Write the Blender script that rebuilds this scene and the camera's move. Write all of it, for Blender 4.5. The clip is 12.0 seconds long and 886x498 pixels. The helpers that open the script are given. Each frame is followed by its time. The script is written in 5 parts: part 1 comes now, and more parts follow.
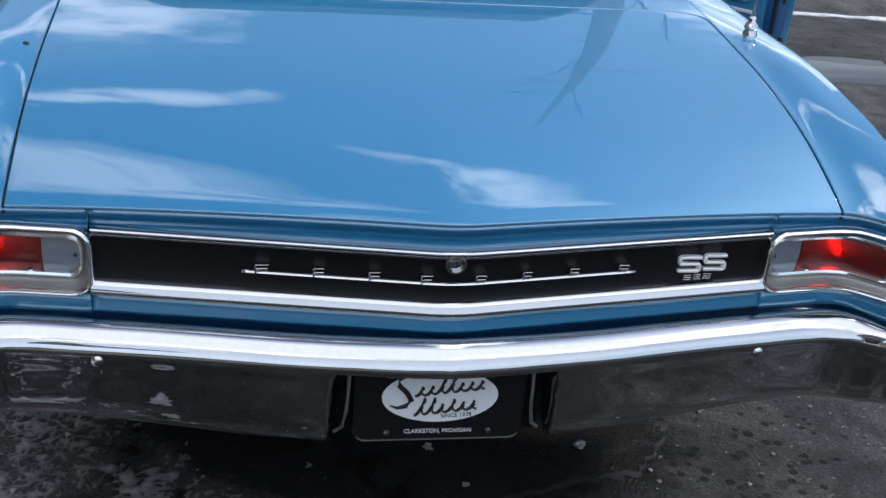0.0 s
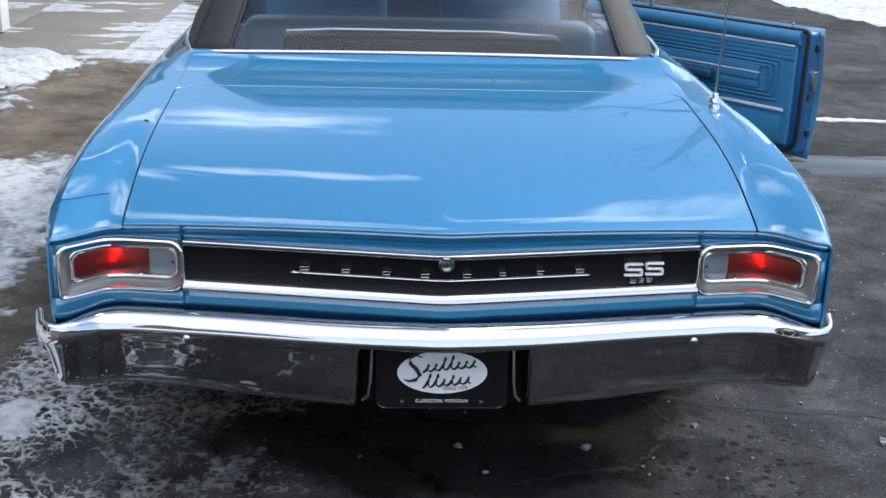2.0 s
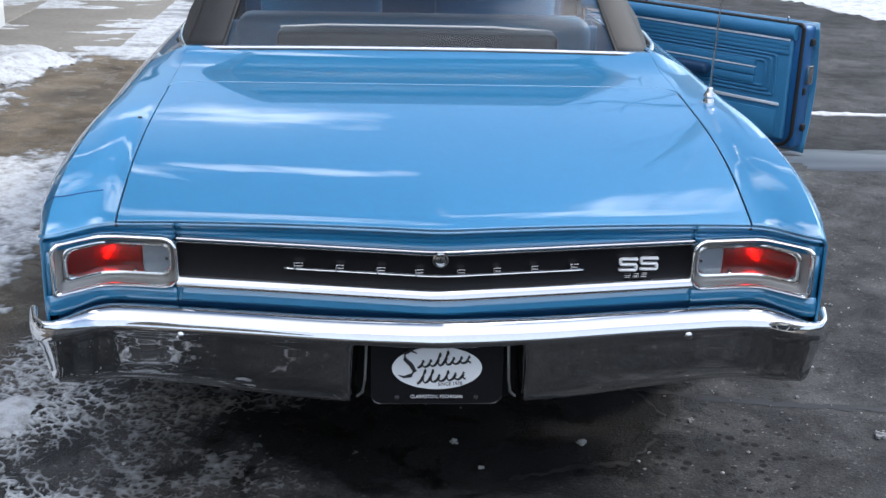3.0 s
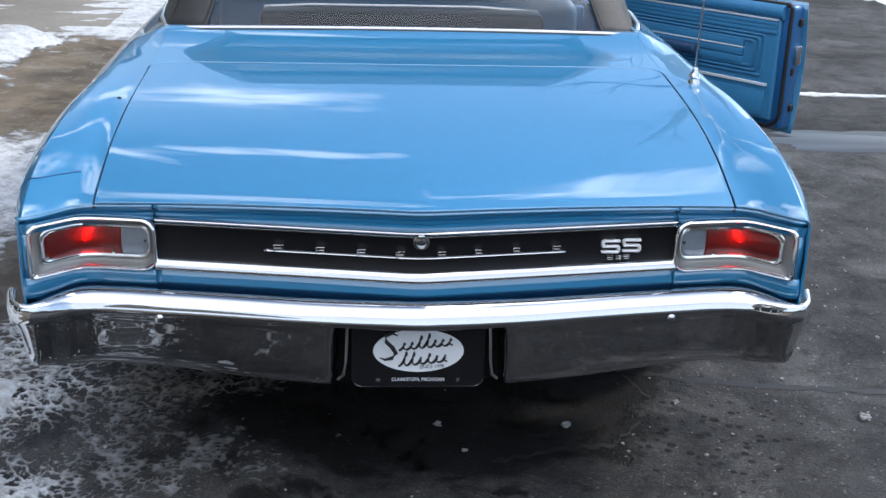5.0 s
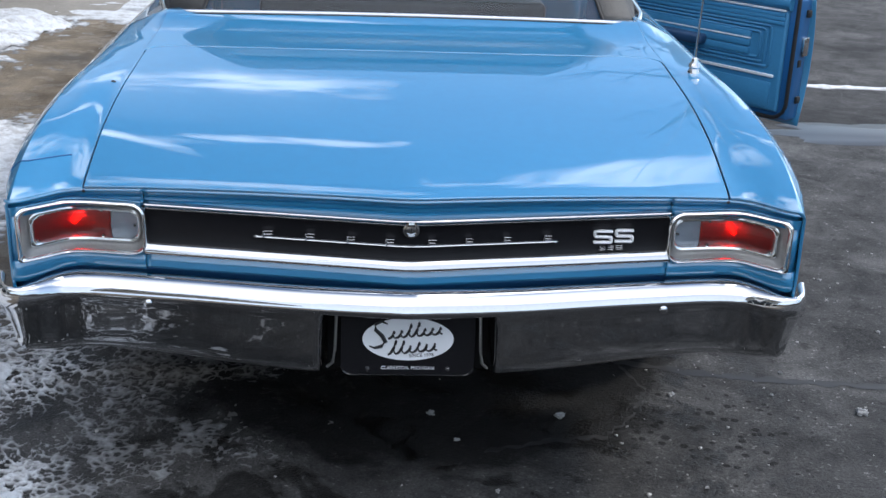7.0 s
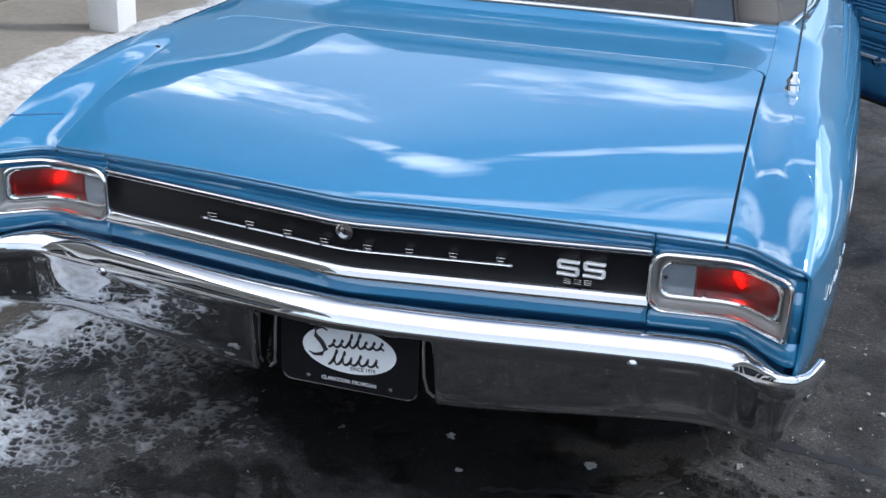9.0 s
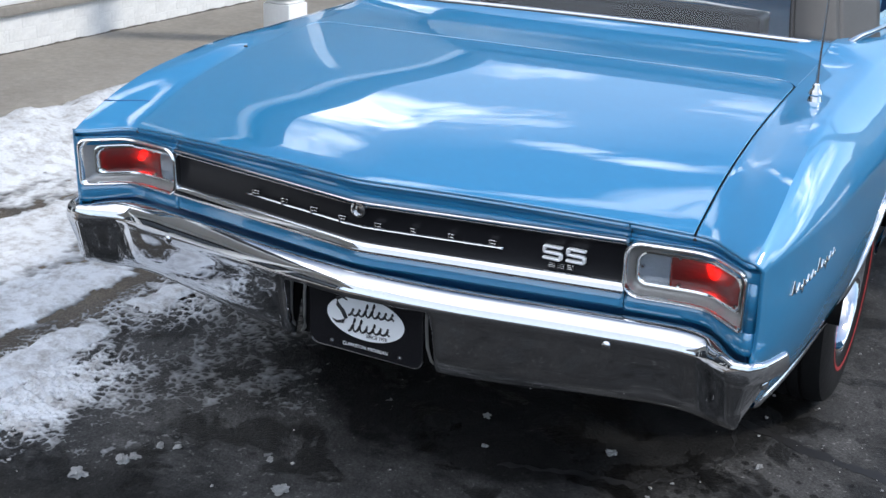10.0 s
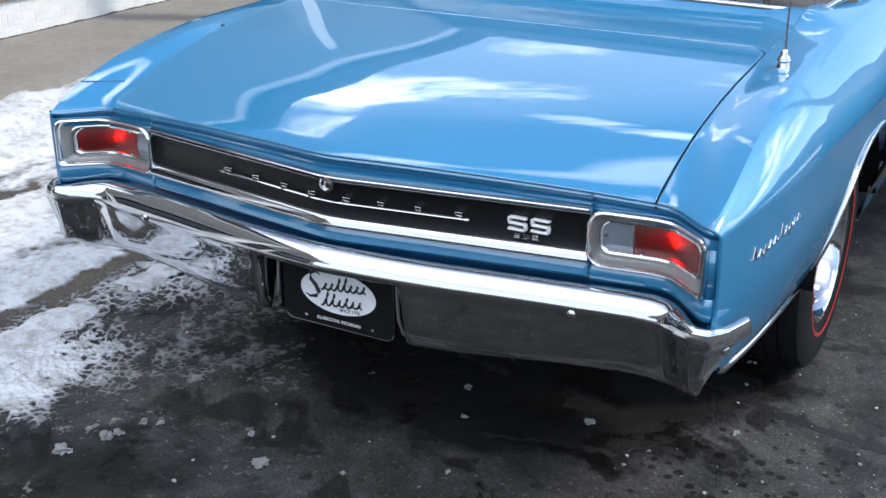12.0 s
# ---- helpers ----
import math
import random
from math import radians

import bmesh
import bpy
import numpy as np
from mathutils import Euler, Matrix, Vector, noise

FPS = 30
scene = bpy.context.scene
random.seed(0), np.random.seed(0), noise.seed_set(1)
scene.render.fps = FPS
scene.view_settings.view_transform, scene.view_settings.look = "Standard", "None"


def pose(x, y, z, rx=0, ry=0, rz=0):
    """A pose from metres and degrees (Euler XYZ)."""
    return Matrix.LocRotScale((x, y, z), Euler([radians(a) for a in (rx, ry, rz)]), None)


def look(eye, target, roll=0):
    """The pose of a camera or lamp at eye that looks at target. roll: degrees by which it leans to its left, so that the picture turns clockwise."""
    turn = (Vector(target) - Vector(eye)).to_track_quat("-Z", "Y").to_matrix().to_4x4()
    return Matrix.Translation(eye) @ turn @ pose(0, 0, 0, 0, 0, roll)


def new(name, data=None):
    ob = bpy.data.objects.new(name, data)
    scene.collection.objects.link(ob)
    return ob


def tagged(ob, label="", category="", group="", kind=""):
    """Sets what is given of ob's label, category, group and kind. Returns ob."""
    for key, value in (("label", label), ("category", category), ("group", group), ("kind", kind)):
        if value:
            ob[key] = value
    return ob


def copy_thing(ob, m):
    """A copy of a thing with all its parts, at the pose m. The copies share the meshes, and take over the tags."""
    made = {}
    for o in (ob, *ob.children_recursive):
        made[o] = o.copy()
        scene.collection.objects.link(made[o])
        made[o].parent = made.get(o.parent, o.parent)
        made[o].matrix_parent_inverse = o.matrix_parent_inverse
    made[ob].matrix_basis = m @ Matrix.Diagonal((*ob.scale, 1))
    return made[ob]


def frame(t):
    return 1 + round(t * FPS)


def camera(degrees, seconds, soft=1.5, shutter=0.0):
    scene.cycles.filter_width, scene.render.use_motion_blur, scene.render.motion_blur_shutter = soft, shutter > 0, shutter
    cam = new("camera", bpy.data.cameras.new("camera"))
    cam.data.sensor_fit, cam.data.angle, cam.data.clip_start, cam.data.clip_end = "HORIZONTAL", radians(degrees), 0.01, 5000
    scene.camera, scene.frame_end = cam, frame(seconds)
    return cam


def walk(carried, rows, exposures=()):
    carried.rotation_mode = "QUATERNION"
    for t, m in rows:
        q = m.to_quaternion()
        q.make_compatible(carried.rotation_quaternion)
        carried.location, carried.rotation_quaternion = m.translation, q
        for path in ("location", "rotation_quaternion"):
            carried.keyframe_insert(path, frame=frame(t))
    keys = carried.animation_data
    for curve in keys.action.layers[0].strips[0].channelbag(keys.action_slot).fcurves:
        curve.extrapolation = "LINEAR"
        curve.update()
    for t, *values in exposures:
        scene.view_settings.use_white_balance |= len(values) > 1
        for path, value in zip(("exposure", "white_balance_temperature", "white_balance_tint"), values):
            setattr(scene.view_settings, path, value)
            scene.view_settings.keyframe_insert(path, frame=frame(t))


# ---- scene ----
cam = camera(41.5, 12.0)
PATH = [
    (0, (-0.35, -1.638, 1.525), (0.005, 0.134, 0.669), 5.5),
    (0.5, (-0.21, -2.059, 1.519), (-0.052, -0.193, 0.817), 2.4),
    (1, (-0.167, -2.291, 1.552), (-0.056, -0.407, 0.89), 2.2),
    (1.5, (-0.161, -2.34, 1.552), (-0.048, -0.46, 0.881), 2.2),
    (2, (-0.16, -2.347, 1.556), (-0.038, -0.461, 0.903), 2.2),
    (2.5, (-0.154, -2.349, 1.554), (-0.026, -0.464, 0.899), 2.0),
    (3, (-0.152, -2.345, 1.555), (-0.026, -0.461, 0.895), 2.0),
    (5, (-0.126, -2.327, 1.551), (0.013, -0.455, 0.861), 2.1),
    (5.5, (-0.118, -2.319, 1.553), (0.019, -0.449, 0.856), 2.1),
    (6, (-0.11, -2.319, 1.552), (0.026, -0.451, 0.85), 2.2),
    (6.5, (-0.103, -2.319, 1.553), (0.029, -0.452, 0.848), 2.1),
    (7, (-0.075, -2.314, 1.546), (0.041, -0.447, 0.837), 2.6),
    (7.2, (-0.047, -2.295, 1.537), (0.067, -0.428, 0.828), 2.1),
    (8.8, (0.684, -1.885, 1.532), (0.217, -0.093, 0.775), 2.6),
    (9, (0.779, -1.927, 1.516), (0.24, -0.152, 0.768), 2.8),
    (9.5, (1.018, -2.014, 1.541), (0.302, -0.297, 0.807), 2.4),
    (10, (1.253, -1.984, 1.532), (0.38, -0.337, 0.81), 2.0),
    (10.5, (1.344, -1.972, 1.535), (0.434, -0.344, 0.812), 1.1),
    (11, (1.354, -1.971, 1.538), (0.448, -0.345, 0.805), 0.8),
    (11.5, (1.351, -1.961, 1.539), (0.455, -0.336, 0.793), 0.6),
    (12, (1.357, -1.954, 1.534), (0.464, -0.333, 0.774), 0.6),
]
walk(cam, [(t, look(eye, target, roll)) for t, eye, target, roll in PATH], [(0, 0.07), (0.5, 0.30), (1.5, 0.46), (5, 0.53), (9, 0.48), (10.5, 0.62), (12, 0.70)])


# ---- world, sun ----
world = bpy.data.worlds.new("sky")
scene.world = world
world.use_nodes = True
wn, wl = world.node_tree.nodes, world.node_tree.links
wn.clear()
SKY, CLOUD = 0.15, 28.0              # strength of the sky, and of its clouds before that
SUN_AZ, SUN_EL = 63.0, 42.0          # degrees from +y towards +x, and above the horizon
sky = wn.new("ShaderNodeTexSky")
sky.sky_type, sky.sun_disc = "NISHITA", False
sky.sun_elevation, sky.sun_rotation = radians(SUN_EL), radians(SUN_AZ)
sky.air_density, sky.dust_density, sky.ozone_density = 1.0, 0.3, 1.0
coord = wn.new("ShaderNodeTexCoord")


def wmath(op, a, b=None, c=None, clamp=False):
    m = wn.new("ShaderNodeMath")
    m.operation, m.use_clamp = op, clamp
    for k, v in enumerate((a, b, c)):
        if v is None:
            continue
        if isinstance(v, (int, float)):
            m.inputs[k].default_value = v
        else:
            wl.new(v, m.inputs[k])
    return m.outputs[0]


def wnoise(scale, detail, rough, stretch=(1, 1, 1), shift=(0, 0, 0)):
    mp, t = wn.new("ShaderNodeMapping"), wn.new("ShaderNodeTexNoise")
    mp.inputs["Scale"].default_value, mp.inputs["Location"].default_value = stretch, shift
    t.inputs["Scale"].default_value, t.inputs["Detail"].default_value, t.inputs["Roughness"].default_value = scale, detail, rough
    wl.new(coord.outputs["Generated"], mp.inputs["Vector"])
    wl.new(mp.outputs["Vector"], t.inputs["Vector"])
    return t.outputs["Fac"]


axes = wn.new("ShaderNodeSeparateXYZ")
wl.new(coord.outputs["Generated"], axes.inputs[0])
warp_a, warp_b = wnoise(4.0, 4, 0.55), wnoise(6.0, 5, 0.6, shift=(5, 2, 8))
azimuth = wmath("ADD", wmath("MULTIPLY", wmath("ARCTAN2", axes.outputs["X"], axes.outputs["Y"]), 57.2958), wmath("MULTIPLY_ADD", warp_a, 11.0, -5.5))
height = wmath("ADD", wmath("MULTIPLY", wmath("ARCSINE", axes.outputs["Z"]), 57.2958), wmath("MULTIPLY_ADD", warp_b, 5.0, -2.5))
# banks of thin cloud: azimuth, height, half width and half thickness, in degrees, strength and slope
# the wide bank at height 79 is added out of view to brighten the ground
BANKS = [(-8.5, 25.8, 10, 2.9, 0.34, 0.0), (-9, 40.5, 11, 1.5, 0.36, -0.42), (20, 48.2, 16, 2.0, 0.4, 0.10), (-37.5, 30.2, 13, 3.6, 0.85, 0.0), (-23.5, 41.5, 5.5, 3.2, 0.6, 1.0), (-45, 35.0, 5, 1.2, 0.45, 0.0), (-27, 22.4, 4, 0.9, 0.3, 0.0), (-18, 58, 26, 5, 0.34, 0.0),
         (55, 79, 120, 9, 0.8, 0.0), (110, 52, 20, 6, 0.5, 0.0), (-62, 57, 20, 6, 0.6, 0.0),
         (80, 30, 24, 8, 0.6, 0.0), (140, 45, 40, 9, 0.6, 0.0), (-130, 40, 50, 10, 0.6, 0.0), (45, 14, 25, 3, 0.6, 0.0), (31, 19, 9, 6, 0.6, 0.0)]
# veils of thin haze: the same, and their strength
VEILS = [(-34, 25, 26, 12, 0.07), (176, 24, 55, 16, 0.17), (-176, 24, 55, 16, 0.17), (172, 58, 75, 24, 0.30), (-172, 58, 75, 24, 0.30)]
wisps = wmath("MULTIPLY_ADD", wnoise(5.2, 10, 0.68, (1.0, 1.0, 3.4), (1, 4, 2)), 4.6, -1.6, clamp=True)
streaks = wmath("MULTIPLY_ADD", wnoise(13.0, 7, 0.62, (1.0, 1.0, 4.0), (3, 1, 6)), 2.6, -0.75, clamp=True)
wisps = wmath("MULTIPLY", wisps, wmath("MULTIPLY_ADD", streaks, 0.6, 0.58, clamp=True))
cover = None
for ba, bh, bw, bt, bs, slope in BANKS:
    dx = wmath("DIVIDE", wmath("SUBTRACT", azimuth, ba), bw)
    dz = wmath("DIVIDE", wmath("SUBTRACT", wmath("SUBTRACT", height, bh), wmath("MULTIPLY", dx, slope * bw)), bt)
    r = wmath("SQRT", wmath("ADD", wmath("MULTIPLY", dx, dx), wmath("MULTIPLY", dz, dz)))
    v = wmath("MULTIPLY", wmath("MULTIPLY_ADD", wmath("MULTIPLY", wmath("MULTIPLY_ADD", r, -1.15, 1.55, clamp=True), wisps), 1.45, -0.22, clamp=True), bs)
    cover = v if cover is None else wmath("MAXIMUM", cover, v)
for ba, bh, bw, bt, bs in VEILS:
    dx = wmath("DIVIDE", wmath("SUBTRACT", azimuth, ba), bw)
    dz = wmath("DIVIDE", wmath("SUBTRACT", height, bh), bt)
    r = wmath("SQRT", wmath("ADD", wmath("MULTIPLY", dx, dx), wmath("MULTIPLY", dz, dz)))
    cover = wmath("MAXIMUM", cover, wmath("MULTIPLY", wmath("MULTIPLY_ADD", r, -1.5, 2.0, clamp=True), bs))
mixed = wn.new("ShaderNodeMixRGB")
mixed.inputs[2].default_value = (CLOUD * 0.98, CLOUD * 1.0, CLOUD * 1.05, 1)
back = wn.new("ShaderNodeBackground")
back.inputs["Strength"].default_value = SKY
out = wn.new("ShaderNodeOutputWorld")
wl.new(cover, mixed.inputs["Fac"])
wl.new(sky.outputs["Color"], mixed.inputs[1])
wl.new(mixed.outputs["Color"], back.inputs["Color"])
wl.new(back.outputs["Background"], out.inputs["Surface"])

sun = new("sun", bpy.data.lights.new("sun", "SUN"))
sun.data.energy, sun.data.angle, sun.data.color = 1.55, radians(8.0), (1.0, 0.95, 0.88)
sd = Vector((math.sin(radians(SUN_AZ)) * math.cos(radians(SUN_EL)), math.cos(radians(SUN_AZ)) * math.cos(radians(SUN_EL)), math.sin(radians(SUN_EL))))
sun.matrix_world = look(sd * 30, (0, 0, 0))


# ---- materials ----
def material(name, base, rough=0.5, metal=0.0, coat=0.0, vary=0.12, scale=6.0, bump=0.0, bump_scale=60.0, **extra):
    """A principled material with colour varied at two scales and, with bump, fine relief."""
    m = bpy.data.materials.new(name)
    m.use_nodes = True
    n, l = m.node_tree.nodes, m.node_tree.links
    p = n["Principled BSDF"]
    p.inputs["Roughness"].default_value, p.inputs["Metallic"].default_value = rough, metal
    p.inputs["Coat Weight"].default_value, p.inputs["Coat Roughness"].default_value = coat, 0.02
    tc = n.new("ShaderNodeTexCoord")
    if vary:
        a, b = n.new("ShaderNodeTexNoise"), n.new("ShaderNodeTexNoise")
        a.inputs["Scale"].default_value, a.inputs["Detail"].default_value = scale, 4
        b.inputs["Scale"].default_value, b.inputs["Detail"].default_value = scale * 12, 3
        add = n.new("ShaderNodeMath")
        add.operation = "ADD"
        r = n.new("ShaderNodeMapRange")
        r.inputs["From Min"].default_value, r.inputs["From Max"].default_value = 0.6, 1.4
        r.inputs["To Min"].default_value, r.inputs["To Max"].default_value = 1 - vary, 1 + vary
        mul = n.new("ShaderNodeMixRGB")
        mul.blend_type, mul.inputs[0].default_value = "MULTIPLY", 1.0
        mul.inputs[1].default_value = (*base, 1)
        for t in (a, b):
            l.new(tc.outputs["Object"], t.inputs["Vector"])
        l.new(a.outputs["Fac"], add.inputs[0]), l.new(b.outputs["Fac"], add.inputs[1])
        l.new(add.outputs[0], r.inputs["Value"])
        l.new(r.outputs["Result"], mul.inputs[2])
        l.new(mul.outputs["Color"], p.inputs["Base Color"])
    else:
        p.inputs["Base Color"].default_value = (*base, 1)
    if bump:
        t, b = n.new("ShaderNodeTexNoise"), n.new("ShaderNodeBump")
        t.inputs["Scale"].default_value, t.inputs["Detail"].default_value = bump_scale, 5
        b.inputs["Strength"].default_value, b.inputs["Distance"].default_value = bump, 0.01
        l.new(tc.outputs["Object"], t.inputs["Vector"])
        l.new(t.outputs["Fac"], b.inputs["Height"])
        l.new(b.outputs["Normal"], p.inputs["Normal"])
    for key, value in extra.items():
        p.inputs[key.replace("_", " ")].default_value = value
    return m


PAINT = material("blue_metallic_paint", (0.011, 0.205, 0.41), 0.5, 0.22, 1.0, 0.04, 3.0, Coat_IOR=2.1)
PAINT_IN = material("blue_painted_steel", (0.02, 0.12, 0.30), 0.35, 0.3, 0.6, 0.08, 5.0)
CHROME = material("chrome", (0.62, 0.63, 0.645), 0.035, 1.0, vary=0.04, scale=9)
BADGE_SILVER = material("bright_silver", (0.90, 0.91, 0.92), 0.35, 0.35, vary=0.03)
CHROME_SATIN = material("satin_silver", (0.58, 0.58, 0.56), 0.30, 0.85, vary=0.08, scale=14)
BLACK_SATIN = material("satin_black_paint", (0.010, 0.010, 0.012), 0.34, vary=0.15, scale=8, Specular_IOR_Level=0.22)
BLACK_GLOSS = material("gloss_black", (0.01, 0.01, 0.012), 0.15, vary=0.1)
RUBBER = material("tyre_rubber", (0.009, 0.009, 0.0095), 0.8, vary=0.25, scale=15, bump=0.15, Specular_IOR_Level=0.2)
SEAL = material("black_rubber_seal", (0.012, 0.012, 0.013), 0.6, vary=0.1)
RED_LINE = material("red_tyre_stripe", (0.30, 0.018, 0.018), 0.55, vary=0.15)
CANVAS = material("black_vinyl_top", (0.032, 0.031, 0.030), 0.55, vary=0.15, scale=10, bump=0.25, bump_scale=420)
VINYL = material("blue_vinyl", (0.042, 0.20, 0.375), 0.38, vary=0.1, scale=9, bump=0.12, bump_scale=300)
VINYL_DARK = material("dark_blue_vinyl", (0.012, 0.05, 0.12), 0.5, vary=0.1, scale=9, bump=0.12, bump_scale=300)
CARPET = material("dark_blue_carpet", (0.01, 0.03, 0.07), 0.95, vary=0.3, scale=30)
UNDER = material("underbody_black", (0.007, 0.007, 0.007), 0.95, vary=0.2, Specular_IOR_Level=0.05)
WHITE_PRINT = material("white_print", (0.88, 0.9, 0.92), 0.35, vary=0.03)
BLACK_PRINT = material("black_print", (0.01, 0.01, 0.012), 0.35, vary=0.03)
BEZEL = material("grey_lamp_bezel", (0.38, 0.375, 0.365), 0.38, 0.6, vary=0.1, scale=14)
RIM = material("bright_lamp_rim", (0.88, 0.88, 0.87), 0.16, 1.0, vary=0.05, scale=12)
LAMP_BODY = material("pale_lamp_body", (0.55, 0.54, 0.52), 0.75, vary=0.1)
STEEL = material("bright_steel", (0.55, 0.55, 0.56), 0.2, 1.0, vary=0.06)
RED_LENS = material("red_lamp_lens", (0.36, 0.005, 0.004), 0.38, coat=0.6, vary=0.1, scale=30, Transmission_Weight=0.8)
CLEAR_LENS = material("clear_lamp_lens", (0.33, 0.39, 0.46), 0.12, coat=1.0, vary=0.1, scale=30, Transmission_Weight=0.45)
BULB = material("lit_red_bulb", (0.6, 0.03, 0.02), 0.4, vary=0, Emission_Color=(1.0, 0.20, 0.07, 1), Emission_Strength=21.0)


def glass_material():
    m = bpy.data.materials.new("clear_window")
    m.use_nodes = True
    n, l = m.node_tree.nodes, m.node_tree.links
    n.remove(n["Principled BSDF"])
    see, gloss, haze = n.new("ShaderNodeBsdfTransparent"), n.new("ShaderNodeBsdfGlossy"), n.new("ShaderNodeBsdfDiffuse")
    see.inputs["Color"].default_value, gloss.inputs["Roughness"].default_value = (0.86, 0.90, 0.92, 1), 0.01
    haze.inputs["Color"].default_value = (0.6, 0.66, 0.72, 1)
    fr, a, b, dust = n.new("ShaderNodeFresnel"), n.new("ShaderNodeMixShader"), n.new("ShaderNodeMixShader"), n.new("ShaderNodeTexNoise")
    fr.inputs["IOR"].default_value = 1.55
    rng_ = n.new("ShaderNodeMapRange")
    rng_.inputs["To Min"].default_value, rng_.inputs["To Max"].default_value = 0.015, 0.05
    dust.inputs["Scale"].default_value = 3.0
    l.new(dust.outputs["Fac"], rng_.inputs["Value"])
    l.new(rng_.outputs["Result"], a.inputs[0])
    l.new(see.outputs[0], a.inputs[1]), l.new(haze.outputs[0], a.inputs[2])
    l.new(fr.outputs[0], b.inputs[0])
    l.new(a.outputs[0], b.inputs[1]), l.new(gloss.outputs[0], b.inputs[2])
    l.new(b.outputs[0], n["Material Output"].inputs["Surface"])
    return m


GLASS = glass_material()
PAINT_WHITE = material("white_masonry_paint", (0.72, 0.72, 0.70), 0.7, vary=0.12, scale=4, bump=0.3, bump_scale=45)
TRIM_WHITE = material("white_painted_wood", (0.76, 0.76, 0.74), 0.5, vary=0.06, scale=5, bump=0.05)
CONCRETE = material("concrete_walk", (0.27, 0.25, 0.22), 0.85, vary=0.2, scale=2.2, bump=0.3, bump_scale=70)
MORTAR = material("painted_mortar", (0.70, 0.70, 0.68), 0.9, vary=0.2, scale=9, bump=0.3)
DARK_GLASS = material("dark_window", (0.02, 0.022, 0.025), 0.05, vary=0.1)
BARK = material("grey_bark", (0.16, 0.13, 0.11), 0.9, vary=0.3, scale=12, bump=0.6, bump_scale=30)
PALE_BARK = material("pale_weathered_bark", (0.30, 0.285, 0.26), 0.9, vary=0.3, scale=12, bump=0.6, bump_scale=30)
ROOF_EDGE = material("dark_roof_shingle", (0.05, 0.05, 0.055), 0.9, vary=0.3, scale=12, bump=0.4)
CRUMBLE = material("crumbled_mortar", (0.10, 0.09, 0.075), 0.95, vary=0.6, scale=20, bump=0.5)
STONE = material("grit_stone", (0.42, 0.41, 0.39), 0.8, vary=0.3, scale=40, bump=0.3)
ICE = material("dirty_ice", (0.30, 0.30, 0.295), 0.45, vary=0.2, scale=25, bump=0.4, bump_scale=80)


